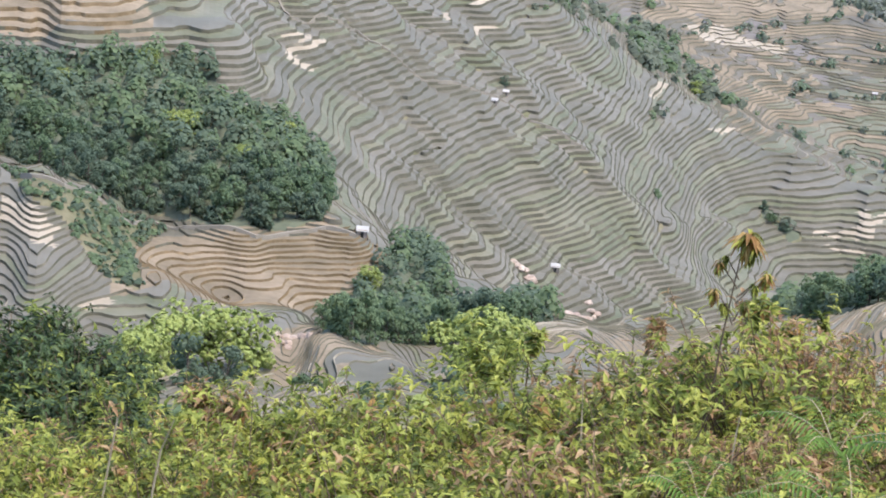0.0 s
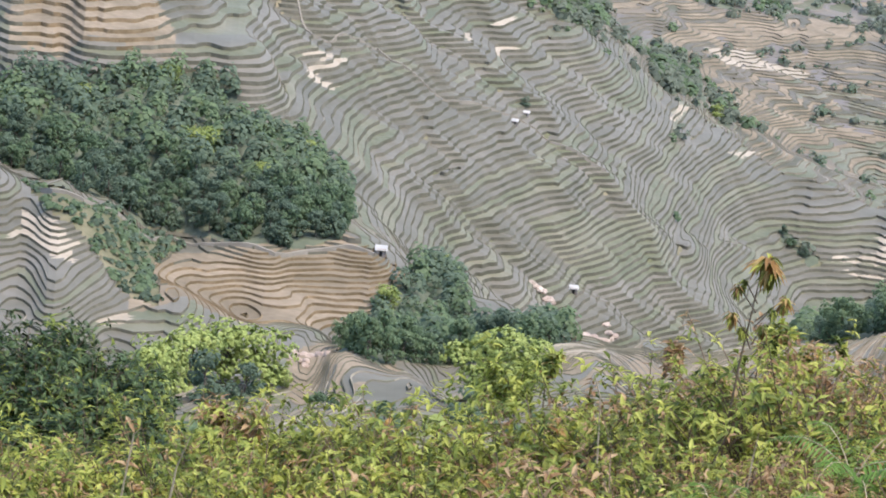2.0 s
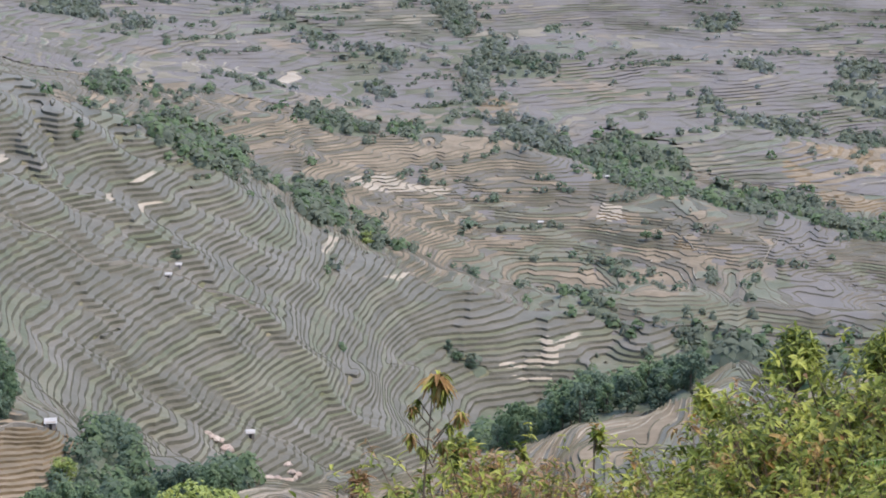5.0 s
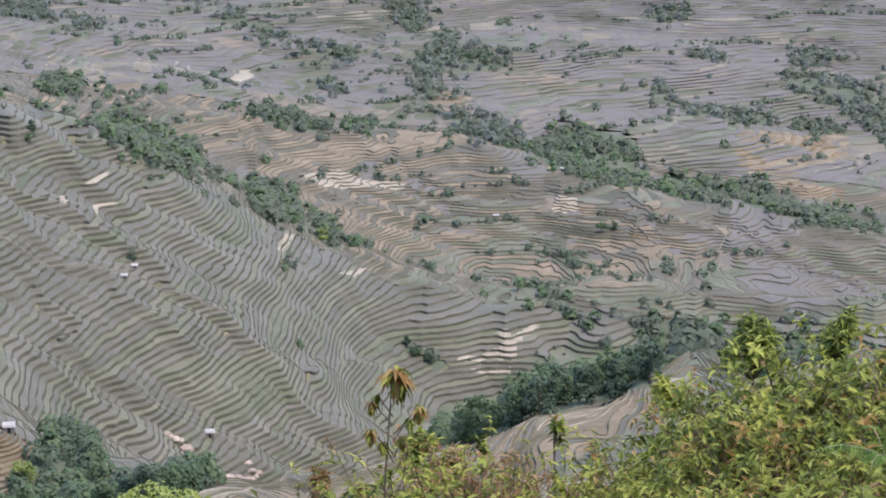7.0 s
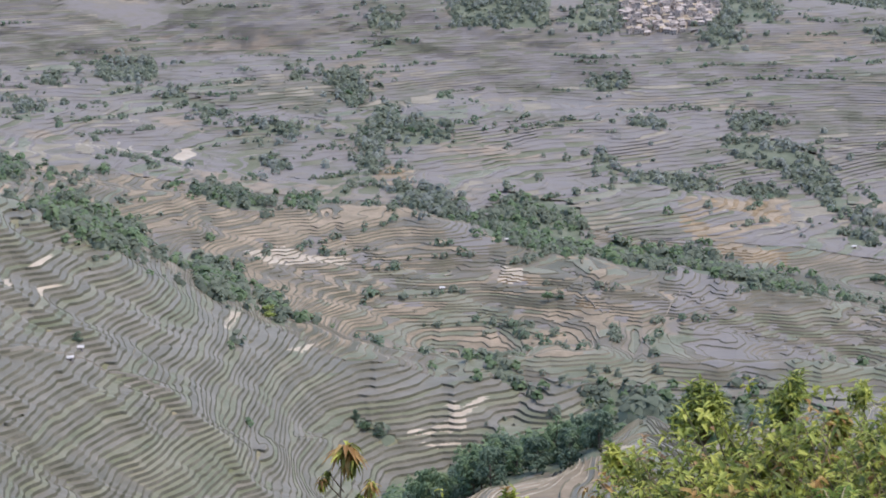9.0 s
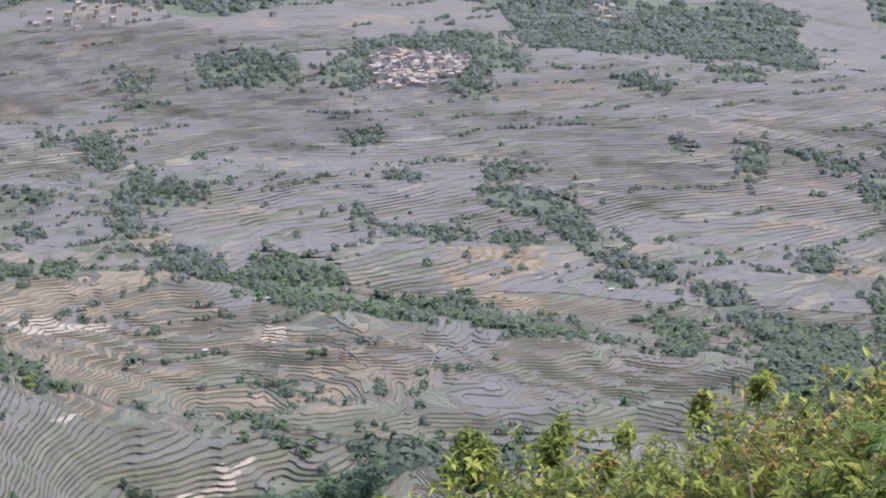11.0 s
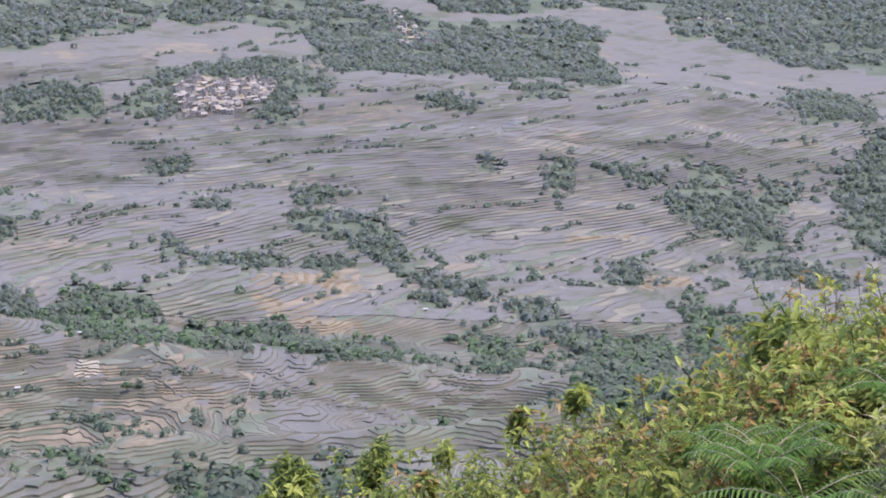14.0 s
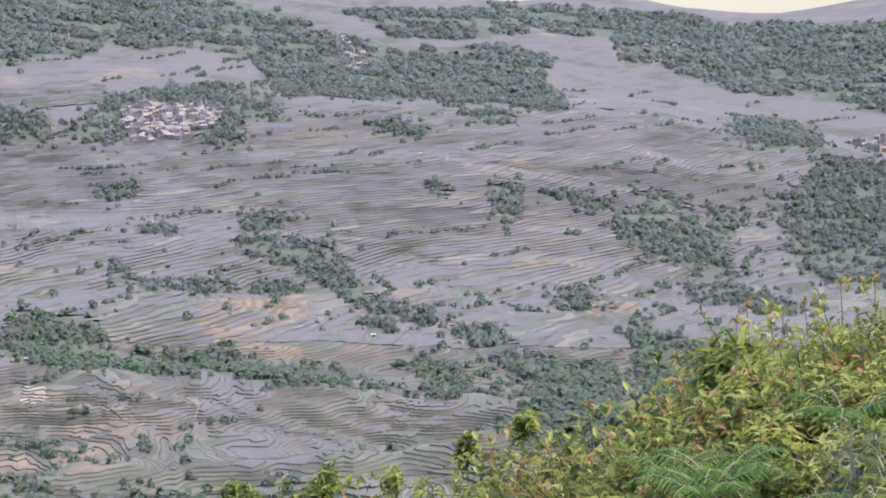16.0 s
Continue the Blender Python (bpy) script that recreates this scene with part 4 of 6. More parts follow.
def wood_stuff(name, x, y, rng, tall, wide, canopies, sprays, label):
    """Many crowns joined, for woods too far off to count: each a dome of bent foliage scraps, soft in the light."""
    dice = np.random.default_rng(rng.randrange(10 ** 6))
    n = len(x)
    size = np.repeat(dice.uniform(.35, 1.3, n), sprays)
    slot = np.repeat(dice.integers(0, len(canopies), n), sprays)
    foot = np.repeat(np.stack([x, y, height(x, y)], 1), sprays, 0)
    d = dice.normal(0, 1, (n * sprays, 3)) * (1, 1, .9)
    d[:, 2] = np.abs(d[:, 2])
    d /= np.linalg.norm(d, axis=1)[:, None]
    q = dice.uniform(.7, 1.05, n * sprays)
    centre = foot + np.stack([d[:, 0] * wide * size * q, d[:, 1] * wide * size * q, tall * size * (.15 + .8 * d[:, 2] * q)], 1)
    out = d + (0, 0, .3)
    out /= np.linalg.norm(out, axis=1)[:, None]
    b = np.cross(out, dice.normal(0, 1, out.shape))
    b /= np.linalg.norm(b, axis=1)[:, None]
    c = np.cross(out, b)
    k = (wide * size * dice.uniform(.26, .46, n * sprays) * (1.35 if sprays < 30 else .62))[:, None]
    w = dice.uniform(.6, 1.2, (n * sprays, 4, 1))
    verts = np.stack([centre + b * k * w[:, 0] - out * k * .3, centre + c * k * w[:, 1] + out * k * .1, centre - b * k * w[:, 2] - out * k * .35,
                      centre - c * k * w[:, 3] - out * k * .1, centre + out * k * .35], 1).reshape(-1, 3)
    base = np.arange(n * sprays)[:, None] * 5
    tris = (base[:, :, None] + np.array([[0, 1, 4], [1, 2, 4], [2, 3, 4], [3, 0, 4]])[None]).reshape(-1, 3)
    ob = solid(name, verts, tris, canopies, np.repeat(slot, 4), smooth=True)
    soft = np.repeat(d * (1, 1, 1) + (0, 0, .25), 5, 0)
    soft /= np.linalg.norm(soft, axis=1)[:, None]
    ob.data.normals_split_custom_set_from_vertices(soft.tolist())
    return tagged(ob, label, "trees", kind="stuff")


def plant_woods():
    for j, outline in enumerate(AREAS["woods"]):
        o = np.array(outline)
        r = np.hypot(o[:, 0], o[:, 1]).mean()
        rng = random.Random(100 + j)
        if r < 1000:
            x, y = spots_in(outline, 5.4 if j == 0 else 6.0, 50 + j, -9 if j == 0 else -1.1)
            order = np.argsort(np.hypot(x, y))
            x, y = x[order], y[order]
            cut = 170 if j == 0 else 40
            for a, b in zip(x[:cut], y[:cut]):
                grow_tree(0, rng.randrange(5), a, b, rng.uniform(.6, 1.1), rng.uniform(.85, 1.2), "trees of the woods")
            if len(x) > cut:
                wood_stuff("woods", x[cut:], y[cut:], rng, 8.5, 3.8, CANOPY[:2], 70, "dense dark green broadleaf woods over the knoll")
        else:
            x, y = spots_in(outline, 5.0 if r < 1600 else 6.5, 50 + j, -.6 if r < 1300 else -.42)
            loose = np.random.default_rng(j)
            x, y = x + loose.normal(0, 6, len(x)) ** 3 / 45, y + loose.normal(0, 6, len(x)) ** 3 / 45
            # farther woods take the leaf colours paled for haze
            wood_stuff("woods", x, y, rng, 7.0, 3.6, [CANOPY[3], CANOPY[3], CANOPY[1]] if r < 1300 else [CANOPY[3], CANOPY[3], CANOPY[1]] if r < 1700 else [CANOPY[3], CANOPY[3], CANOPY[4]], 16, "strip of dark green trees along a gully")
    for j, outline in enumerate(AREAS["far_woods"]):
        x, y = spots_in(outline, 11, 80 + j, -.25)
        wood_stuff("far_woods", x, y, random.Random(200 + j), 9, 6.5, [CANOPY[4], CANOPY[3]], 13, "woods on the distant mountainside, coloured blue-green as by haze")


plant_woods()
rng = np.random.default_rng(70)
b, r = np.radians(rng.uniform(-26, 28, 900)), np.sqrt(rng.uniform(110 ** 2, 430 ** 2, 900))
wood_stuff("hillside_bushes", r * np.sin(b), r * np.cos(b), random.Random(71), 2.6, 2.6, CANOPY[1:3], 13, "green bushes covering the steep slope below the lookout")
for x, y, size, kind in [
    (-125.7, 411.9, 1.3, 1),
    (-127.6, 442.0, 1.5, 1),
    (-130.1, 478.6, 1.7, 1),
    (-123.3, 483.3, 1.6, 1),
    (-140.5, 464.1, 1.2, 1),
    (-115.3, 412.1, 1.2, 0),
    (-121.1, 465.9, 1.1, 0),
    (-71.8, 475.4, 1.5, 1),
    (-65.6, 475.7, 1.5, 1),
    (-66.1, 434.7, 1.1, 0),
    (-60.0, 480.6, 1.2, 1),
    (-63.3, 454.4, 1.2, 1),
    (-103.1, 461.2, 0.6, 2),
    (-85.1, 447.1, 0.6, 2),
    (-80.9, 450.3, 0.5, 2),
    (-99.6, 459.3, 0.5, 2),
    (-194.8, 667.5, 0.9, 1),
    (-198.8, 671.1, 0.8, 1),
    (-195.1, 677.2, 0.8, 1),
    (-173.7, 666.3, 0.8, 1),
    (-236.5, 667.4, 0.8, 1),
    (-219.7, 706.7, 0.7, 1),
    (-171.0, 708.0, 0.7, 1),
    (-127.2, 733.8, 0.9, 1),
    (-117.7, 601.8, 0.8, 1),
    (-78.0, 587.9, 0.8, 1),
    (-121.1, 582.6, 0.7, 1),
    (48.2, 1097.2, 0.8, 1),
    (-68.1, 1223.1, 0.8, 1)]:
    grow_tree(kind, int(x) % 2, x, y, size, 1.0, "trees below the lookout")
for x, y, size in [
    (97.2, 1381.7, 1.1),
    (104.6, 1385.9, 0.9),
    (174.5, 2122.8, 0.7),
    (-20.1, 1121.9, 0.8),
    (-15.7, 1111.8, 0.8),
    (-8.5, 1108.9, 0.8),
    (-134.9, 952.5, 0.7),
    (-193.2, 1039.5, 0.8),
    (-194.3, 1051.6, 0.8),
    (-219.3, 1714.4, 0.8),
    (-38.8, 1832.7, 0.9),
    (-330.3, 2070.2, 1.0),
    (-264.5, 1730.1, 1.0),
    (-271.6, 1616.1, 0.9),
    (-267.9, 1503.3, 1.0),
    (-136.1, 1596.4, 1),
    (-118.1, 1624.8, 1),
    (-93.4, 1623.0, 0.9),
    (-67.1, 1682.1, 1.1),
    (-194.9, 2179.6, 1),
    (-165.8, 2154.0, 1),
    (-134.7, 2088.9, 1),
    (-96.4, 2049.2, 1),
    (-99.6, 1906.8, 0.8),
    (-89.2, 1888.7, 0.8),
    (-37.9, 2255.2, 1.2),
    (-26.1, 2214.5, 1.1),
    (-18.9, 2018.3, 1.2),
    (21.6, 2018.4, 1.2),
    (36.7, 2012.2, 1.2)]:
    grow_tree(2, int(x) % 2, x, y, size, .9, "trees among the terraces")


def tree_lines(count, seed):
    """Rows of bushes that follow the contours, as they stand along field edges."""
    rng = np.random.default_rng(seed)
    xs, ys = [], []
    for _ in range(count):
        b, r = math.radians(rng.uniform(-9, 25)), rng.uniform(1250, 3300)
        x, y = r * math.sin(b), r * math.cos(b)
        way = rng.choice((-1, 1))
        for _ in range(int(rng.uniform(4, 22))):
            hx, hy = height([x - 6, x + 6, x, x], [y, y, y - 6, y + 6])[[1, 3]] - height([x - 6, x + 6, x, x], [y, y, y - 6, y + 6])[[0, 2]]
            k = math.hypot(hx, hy) + 1e-6
            x, y = x - hy / k * way * 5.5 + rng.normal(0, 1.8), y + hx / k * way * 5.5 + rng.normal(0, 1.8)
            if rng.random() < .8:
                xs.append(x), ys.append(y)
    return np.array(xs), np.array(ys)


x, y = tree_lines(270, 77)
wood_stuff("tree_lines", x, y, random.Random(78), 5.0, 3.0, [CANOPY[3], CANOPY[3], CANOPY[0]], 14, "rows of dark bushes and small trees along far field edges")


for j, outline in enumerate(AREAS["rough"]):
    x, y = spots_in(outline, 2.6, 90 + j, -.5)
    wood_stuff("weeds", x, y, random.Random(91 + j), 1.5, 1.5, [CANOPY[1], CANOPY[0]], 14, "green weeds and low scrub on the uncut slope")


# ---- villages, huts, rocks, paths ----
PLASTER = material("pale_plaster", [(0.25, 0.205, 0.178), (0.33, 0.275, 0.24), (0.42, 0.355, 0.31)], 5, 0.9, 0.3, 0.2, 6, per_object=0.6)
ADOBE = material("mud_brick", [(0.30, 0.22, 0.16), (0.42, 0.32, 0.24)], 4, 0.95, 0.4, 0.2, 8, per_object=0.5)
ROOFING = material("grey_roof_tiles", [(0.19, 0.163, 0.148), (0.265, 0.23, 0.21), (0.35, 0.305, 0.28)], 3, 0.85, 0.4, 0.3, 6, per_object=0.8)
THATCH = material("weathered_thatch", [(0.22, 0.18, 0.13), (0.36, 0.30, 0.22)], 2, 0.95, 0.5, 0.1, 8, per_object=0.5)
TIN = material("white_sheet_roof", [(0.32, 0.32, 0.31), (0.43, 0.42, 0.41)], 2, 0.5, 0.1, 0.4, 6)
DARK = material("dark_opening", [(0.02, 0.02, 0.02), (0.04, 0.035, 0.03)], 1, 0.6, 0.0, 0.4)
ROCK = material("pinkish_rock", [(0.24, 0.18, 0.15), (0.34, 0.275, 0.235), (0.44, 0.375, 0.325)], 4, 0.9, 0.6, 0.2, 7, per_object=0.3)
PATHWAY = material("trodden_pale_path", [(0.18, 0.165, 0.138), (0.25, 0.228, 0.192)], 6, 0.95, 0.3, 0.2, 6)


def house_meshes(seed, w, d, h, gable, wall_mat, roof_mat):
    rng = random.Random(seed)
    wall, roof, door = Shape(), Shape(), Shape()
    wall.box(0, 0, -2.5, w, d, h + 2.5)
    if gable:
        k, e = d * .30, .5
        v = [(-w / 2 - e, -d / 2 - e, h - .2), (w / 2 + e, -d / 2 - e, h - .2), (w / 2 + e, d / 2 + e, h - .2), (-w / 2 - e, d / 2 + e, h - .2),
             (-w / 2 * .8, 0, h + k), (w / 2 * .8, 0, h + k), (-w / 2 - e, -d / 2 - e, h - .45), (w / 2 + e, -d / 2 - e, h - .45), (w / 2 + e, d / 2 + e, h - .45), (-w / 2 - e, d / 2 + e, h - .45)]
        roof.add(v, [(0, 1, 5, 4), (2, 3, 4, 5), (1, 2, 5), (3, 0, 4), (6, 7, 1, 0), (7, 8, 2, 1), (8, 9, 3, 2), (9, 6, 0, 3), (9, 8, 7, 6)])
    else:
        roof.box(0, 0, h, w + .5, d + .5, .3)
        for sx, sy, ww, dd in ((0, -1, w + .5, .25), (0, 1, w + .5, .25), (-1, 0, .25, d), (1, 0, .25, d)):
            roof.box(sx * (w / 2 + .12), sy * (d / 2 + .12), h + .3, ww, dd, .6)
        if rng.random() < .6:
            roof.box(w * .2, d * .1, h + .3, w * .4, d * .5, 2.2)
    door.box(-w * .15, -d / 2, 0, 1.3, .16, 2.1)
    pieces = [("wall", wall.mesh("wall", [wall_mat])), ("roof", roof.mesh("roof", [roof_mat])), ("door", door.mesh("door", [DARK]))]
    for x, z in ((w * .22, 1.1), (w * .22, h - 1.9), (-w * .25, h - 1.9)):
        window = Shape()
        window.box(x, -d / 2, z, 1.2, .14, 1.2)
        pieces.append(("window", window.mesh("window", [DARK])))
    return pieces


HOUSES = [house_meshes(1, 8, 7, 6.2, False, PLASTER, PLASTER), house_meshes(2, 9, 7, 5.0, True, ADOBE, THATCH),
          house_meshes(3, 7, 6, 5.6, True, PLASTER, ROOFING), house_meshes(4, 10, 7, 8.0, False, PLASTER, ROOFING), house_meshes(5, 7, 7, 4.5, True, ADOBE, ROOFING)]
HOUSE_LABEL = ["pale plastered village house with a flat parapet roof", "mud-brick village house under a thatched roof", "pale plastered village house with a grey gable roof",
               "tall pale village house with a flat roof", "small mud-brick village house with a grey roof"]


def village(outline, gap, seed, group):
    x, y = spots_in(outline, gap, seed)
    rng = random.Random(seed)
    for a, b in zip(x, y):
        i = rng.choice((0, 0, 1, 2, 2, 3, 4))
        stand("house", HOUSES[i], ground_at(a, b), math.atan2(-a, b) + rng.uniform(-.5, .5), rng.uniform(.75, 1.1), HOUSE_LABEL[i], "house", group)


for n, (outline, gap) in enumerate(zip(AREAS["village"], (8.5, 18, 30, 17, 24, 26))):
    village(outline, gap, 300 + n, "houses of a hillside village")



def hut_meshes(w, d, h, wall_mat, roof_mat):
    wall, roof, door = Shape(), Shape(), Shape()
    wall.box(0, 0, -1.5, w, d, h + 1.5)
    roof.add([(-w * .62, -d * .68, h - .25), (w * .62, -d * .68, h - .25), (w * .62, d * .68, h + .5), (-w * .62, d * .68, h + .5),
              (-w * .62, -d * .68, h - .40), (w * .62, -d * .68, h - .40), (w * .62, d * .68, h + .35), (-w * .62, d * .68, h + .35)],
             [(0, 1, 2, 3), (7, 6, 5, 4), (4, 5, 1, 0), (5, 6, 2, 1), (6, 7, 3, 2), (7, 4, 0, 3)])
    door.box(0, -d / 2, 0, .9, .12, 1.7)
    return [("wall", wall.mesh("wall", [wall_mat])), ("roof", roof.mesh("roof", [roof_mat])), ("door", door.mesh("door", [DARK]))]


HUT = hut_meshes(3.0, 2.6, 2.3, PLASTER, TIN)
for x, y, size in [
    (-91.1, 839.1, 1.0),
    (-126.2, 628.3, 1.0),
    (32.3, 1417.0, 1.0),
    (-132.9, 943.8, 0.8),
    (-134.1, 921.2, 0.8),
    (358.7, 1713.4, 1.0),
    (80.7, 1538.7, 0.9)]:
    stand("field_hut", HUT, ground_at(x, y), math.atan2(-x, y), size, "small field hut with a white sheet roof", "hut", "field huts")


def rock_mesh(seed):
    rng = random.Random(seed)
    bm = bmesh.new()
    bmesh.ops.create_icosphere(bm, subdivisions=2, radius=1)
    for v in bm.verts:
        v.co *= 1 + .45 * noise.noise(v.co * 1.3 + Vector((seed * 7, 0, 0))) + rng.uniform(-.08, .08)
        v.co.z *= .75
    mesh = bpy.data.meshes.new("rock")
    bm.to_mesh(mesh)
    bm.free()
    mesh.materials.append(ROCK)
    return mesh


ROCKS = [rock_mesh(i) for i in range(4)]
for n, (x, y, spread, count, size) in enumerate([
    (-97.0, 815.4, 3.5, 9, 2.1),
    (-58.2, 606.2, 3, 7, 1.9),
    (-73.9, 835.3, 3, 5, 1.7),
    (-119.1, 518.8, 3, 12, 1.3)]):
    rng = random.Random(400 + n)
    for i in range(count):
        a, b = x + rng.gauss(0, spread), y + rng.gauss(0, spread * .8)
        rock = new("rock", ROCKS[i % 4])
        k = size * rng.uniform(.5, 1.2)
        rock.matrix_world = Matrix.LocRotScale(ground_at(a, b) - Vector((0, 0, .2)), Euler((rng.uniform(-.3, .3), 0, rng.uniform(0, 6))), (k * 1.4, k, k))
        tagged(rock, "pale pinkish boulder exposed beside the terraces", "rock", "boulders among the terraces")


def path_along(points, wide, label):
    """A trodden path laid over the ground."""
    pts = []
    for (ax, ay), (bx, by) in zip(points, points[1:]):
        n = max(2, int(math.hypot(bx - ax, by - ay) / 2))
        pts += [(ax + (bx - ax) * i / n, ay + (by - ay) * i / n) for i in range(n)]
    pts.append(points[-1])
    p = np.array(pts)
    p += np.stack([wobble(p[:, 0], p[:, 1], 9, 61), wobble(p[:, 0], p[:, 1], 9, 62)], 1) * .8
    way = np.gradient(p, axis=0)
    way /= np.hypot(way[:, 0], way[:, 1])[:, None] + 1e-6
    side = np.stack([-way[:, 1], way[:, 0]], 1)
    z = height(p[:, 0], p[:, 1])
    rows = [np.column_stack([p + side * wide * o, z + h]) for o, h in ((-.9, -.7), (-.5, .95), (.5, .95), (.9, -.7))]
    n = len(p)
    v = np.concatenate(rows)
    f = []
    for j in range(3):
        i = np.arange(n - 1)
        f += [np.stack([j * n + i + 1, j * n + i, (j + 1) * n + i], 1), np.stack([(j + 1) * n + i, (j + 1) * n + i + 1, j * n + i + 1], 1)]
    ob = solid("footpath", v, np.concatenate(f), [PATHWAY])
    tagged(ob, label, "path", kind="structure")


for points, wide in [
    ([(-254.3, 920.6), (-207.1, 847.0), (-189.5, 889.5), (-174.8, 887.5), (-165.5, 889.1), (-151.6, 904.0), (-134.2, 932.9), (-114.9, 937.2), (-95.6, 944.5)], 0.75),
    ([(140.6, 1411.1), (119.9, 1379.4), (128.1, 1352.3)], 0.4),
    ([(182.0, 1397.4), (164.9, 1341.8), (145.9, 1293.5), (148.7, 1246.2)], 0.5),
    ([(-220.8, 586.9), (-207.8, 572.4), (-199.7, 572.8), (-195.0, 583.4), (-189.1, 591.6), (-184.3, 609.2), (-171.8, 607.4), (-153.1, 606.5), (-141.5, 620.3), (-135.5, 623.5), (-126.9, 624.0)], 0.9)]:
    path_along(points, wide, "pale trodden footpath winding along the hillside")


# ---- shrubs, ferns and grass round the lookout ----


def foliage(name, shades, light=0.42):
    return material(name, shades, 0.5, 0.5, 0.0, 0.22, 4, 0.2, 0.9, light)


LEAF = [foliage("leaf_yellow_green", [(0.12, 0.135, 0.035), (0.275, 0.305, 0.055), (0.45, 0.47, 0.12)]),
        foliage("leaf_mid_green", [(0.07, 0.10, 0.025), (0.18, 0.23, 0.05), (0.33, 0.375, 0.09)]),
        foliage("leaf_russet", [(0.22, 0.125, 0.065), (0.36, 0.225, 0.12), (0.48, 0.34, 0.20)]),
        foliage("leaf_orange_young", [(0.27, 0.15, 0.055), (0.39, 0.24, 0.085), (0.47, 0.35, 0.145)]),
        foliage("leaf_deep_green", [(0.018, 0.036, 0.014), (0.035, 0.065, 0.022), (0.07, 0.11, 0.04)], 0.2)]
TWIG = material("twig", [(0.10, 0.07, 0.05), (0.20, 0.15, 0.11)], 0.2, 0.9, 0.3, 0.2)
STRAW = material("dry_stalk", [(0.34, 0.28, 0.19), (0.48, 0.42, 0.31)], 0.3, 0.8, 0.2, 0.2)
FERN = foliage("fern_green", [(0.05, 0.115, 0.02), (0.09, 0.185, 0.032), (0.145, 0.26, 0.055)])
GRASS = foliage("dry_grass_blades", [(0.18, 0.24, 0.06), (0.36, 0.38, 0.15), (0.62, 0.56, 0.36)], 0.3)


def shrub_meshes(seed, mix, tall=1.3, rosettes=150, leaf=0.105, wide=0.62):
    """A bush of uneven lobes; each shoot ends in a drooping whorl of leaves. mix gives the leaf tints and their shares."""
    rng = random.Random(seed)
    stems, leaves = Shape(), Shape()
    tints, shares = zip(*mix)
    lobes = [(Vector((0, 0, tall * .62)), wide * .75, tall * .38)]
    for i in range(6):
        a = i * 1.05 + rng.uniform(-.3, .3)
        lobes.append((Vector((math.cos(a) * wide * .6, math.sin(a) * wide * .6, tall * rng.uniform(.35, .7))), wide * rng.uniform(.35, .55), tall * rng.uniform(.2, .3)))
    for i in range(rosettes):
        c, r, h = lobes[i % len(lobes)]
        d = Vector((rng.gauss(0, 1), rng.gauss(0, 1), rng.gauss(.3, .9))).normalized()
        k = rng.uniform(.45, 1.0) if rng.random() > .08 else rng.uniform(1.0, 1.12)
        top = c + Vector((d.x * r * k, d.y * r * k, d.z * h * k))
        if top.z < .05:
            continue
        base = Vector((top.x * .3, top.y * .3, max(0, top.z - .45)))
        if i % 2:
            stems.tube([tuple(base), tuple(top)], [.005, .0025], 3)
        slot = rng.choices(range(len(tints)), shares)[0]
        axis = (d + Vector((0, 0, .9))).normalized()
        u = axis.orthogonal().normalized()
        w = axis.cross(u)
        for j in range(rng.randint(6, 8)):
            turn, open_ = j * 2.399 + i, rng.uniform(.5, 1.75)
            way = (axis * math.cos(open_) + (u * math.cos(turn) + w * math.sin(turn)) * math.sin(open_)).normalized()
            size = leaf * rng.uniform(.5, 1.0)
            at = top - axis * rng.uniform(0, .10)
            leaves.leaf(at, way, axis, size, size * rng.uniform(.27, .40), rng.uniform(.15, .7), slot if rng.random() > .12 else rng.randrange(len(tints)))
    return [("wood", stems.mesh("wood", [TWIG])), ("foliage", leaves.mesh("foliage", [LEAF[t] for t in tints]))]


def shrub_kinds(seed, mix, leaf=.09, dense=1.3):
    """The same kind of bush at three heights."""
    return [(h, shrub_meshes(seed + i, mix, h, int(n * dense), leaf, w)) for i, (h, n, w) in enumerate(((.8, 105, .52), (1.3, 180, .66), (2.1, 295, .8)))]


SHRUBS = {
    "y": (shrub_kinds(1, [(0, .5), (1, .36), (2, .14)]) + shrub_kinds(5, [(0, .46), (1, .44), (2, .10)]), "leafy yellow-green shrub on the slope below the lookout"),
    "g": (shrub_kinds(11, [(1, .7), (0, .3)], .098), "mid-green leafy shrub with pointed leaves"),
    "r": (shrub_kinds(21, [(2, .6), (0, .25), (1, .15)], .075, 1.5), "straggly shrub with many withered russet leaves"),
    "o": (shrub_kinds(31, [(3, .14), (0, .46), (1, .40)], .092), "green shrub with a few orange young leaves"),
    "a": (shrub_kinds(35, [(3, .24), (0, .26), (1, .50)], .092), "dense green shrub with orange young leaves at its tips"),
    "d": (shrub_kinds(41, [(4, .9), (1, .1)], .085, 1.8), "dense dark-green shrub beside paler bushes"),
}


def dark_tree(x, y, z, seed):
    """A dense small-leaved tree rising from the slope; z is its top."""
    base = ground_at(x, y)
    tall = z - base.z
    wood, crown = shrub_meshes(seed, [(4, .85), (1, .15)], 2.3, 1500, .13, 1.1)
    thing = new("tree")
    thing.location = base
    trunk = Shape()
    trunk.tube([(0, 0, -.3), (.05, 0, tall * .4), (0, 0, tall * .8)], [.09, .07, .03], 7)
    part("trunk", trunk.mesh("trunk", [BARK]), thing)
    for title, data in (wood, crown):
        part("branch" if title == "wood" else "crown", data, thing).location = (0, 0, tall - 2.3)
    tagged(thing, "dense dark-green small-leaved tree below the lookout", "tree", "trees below the lookout")


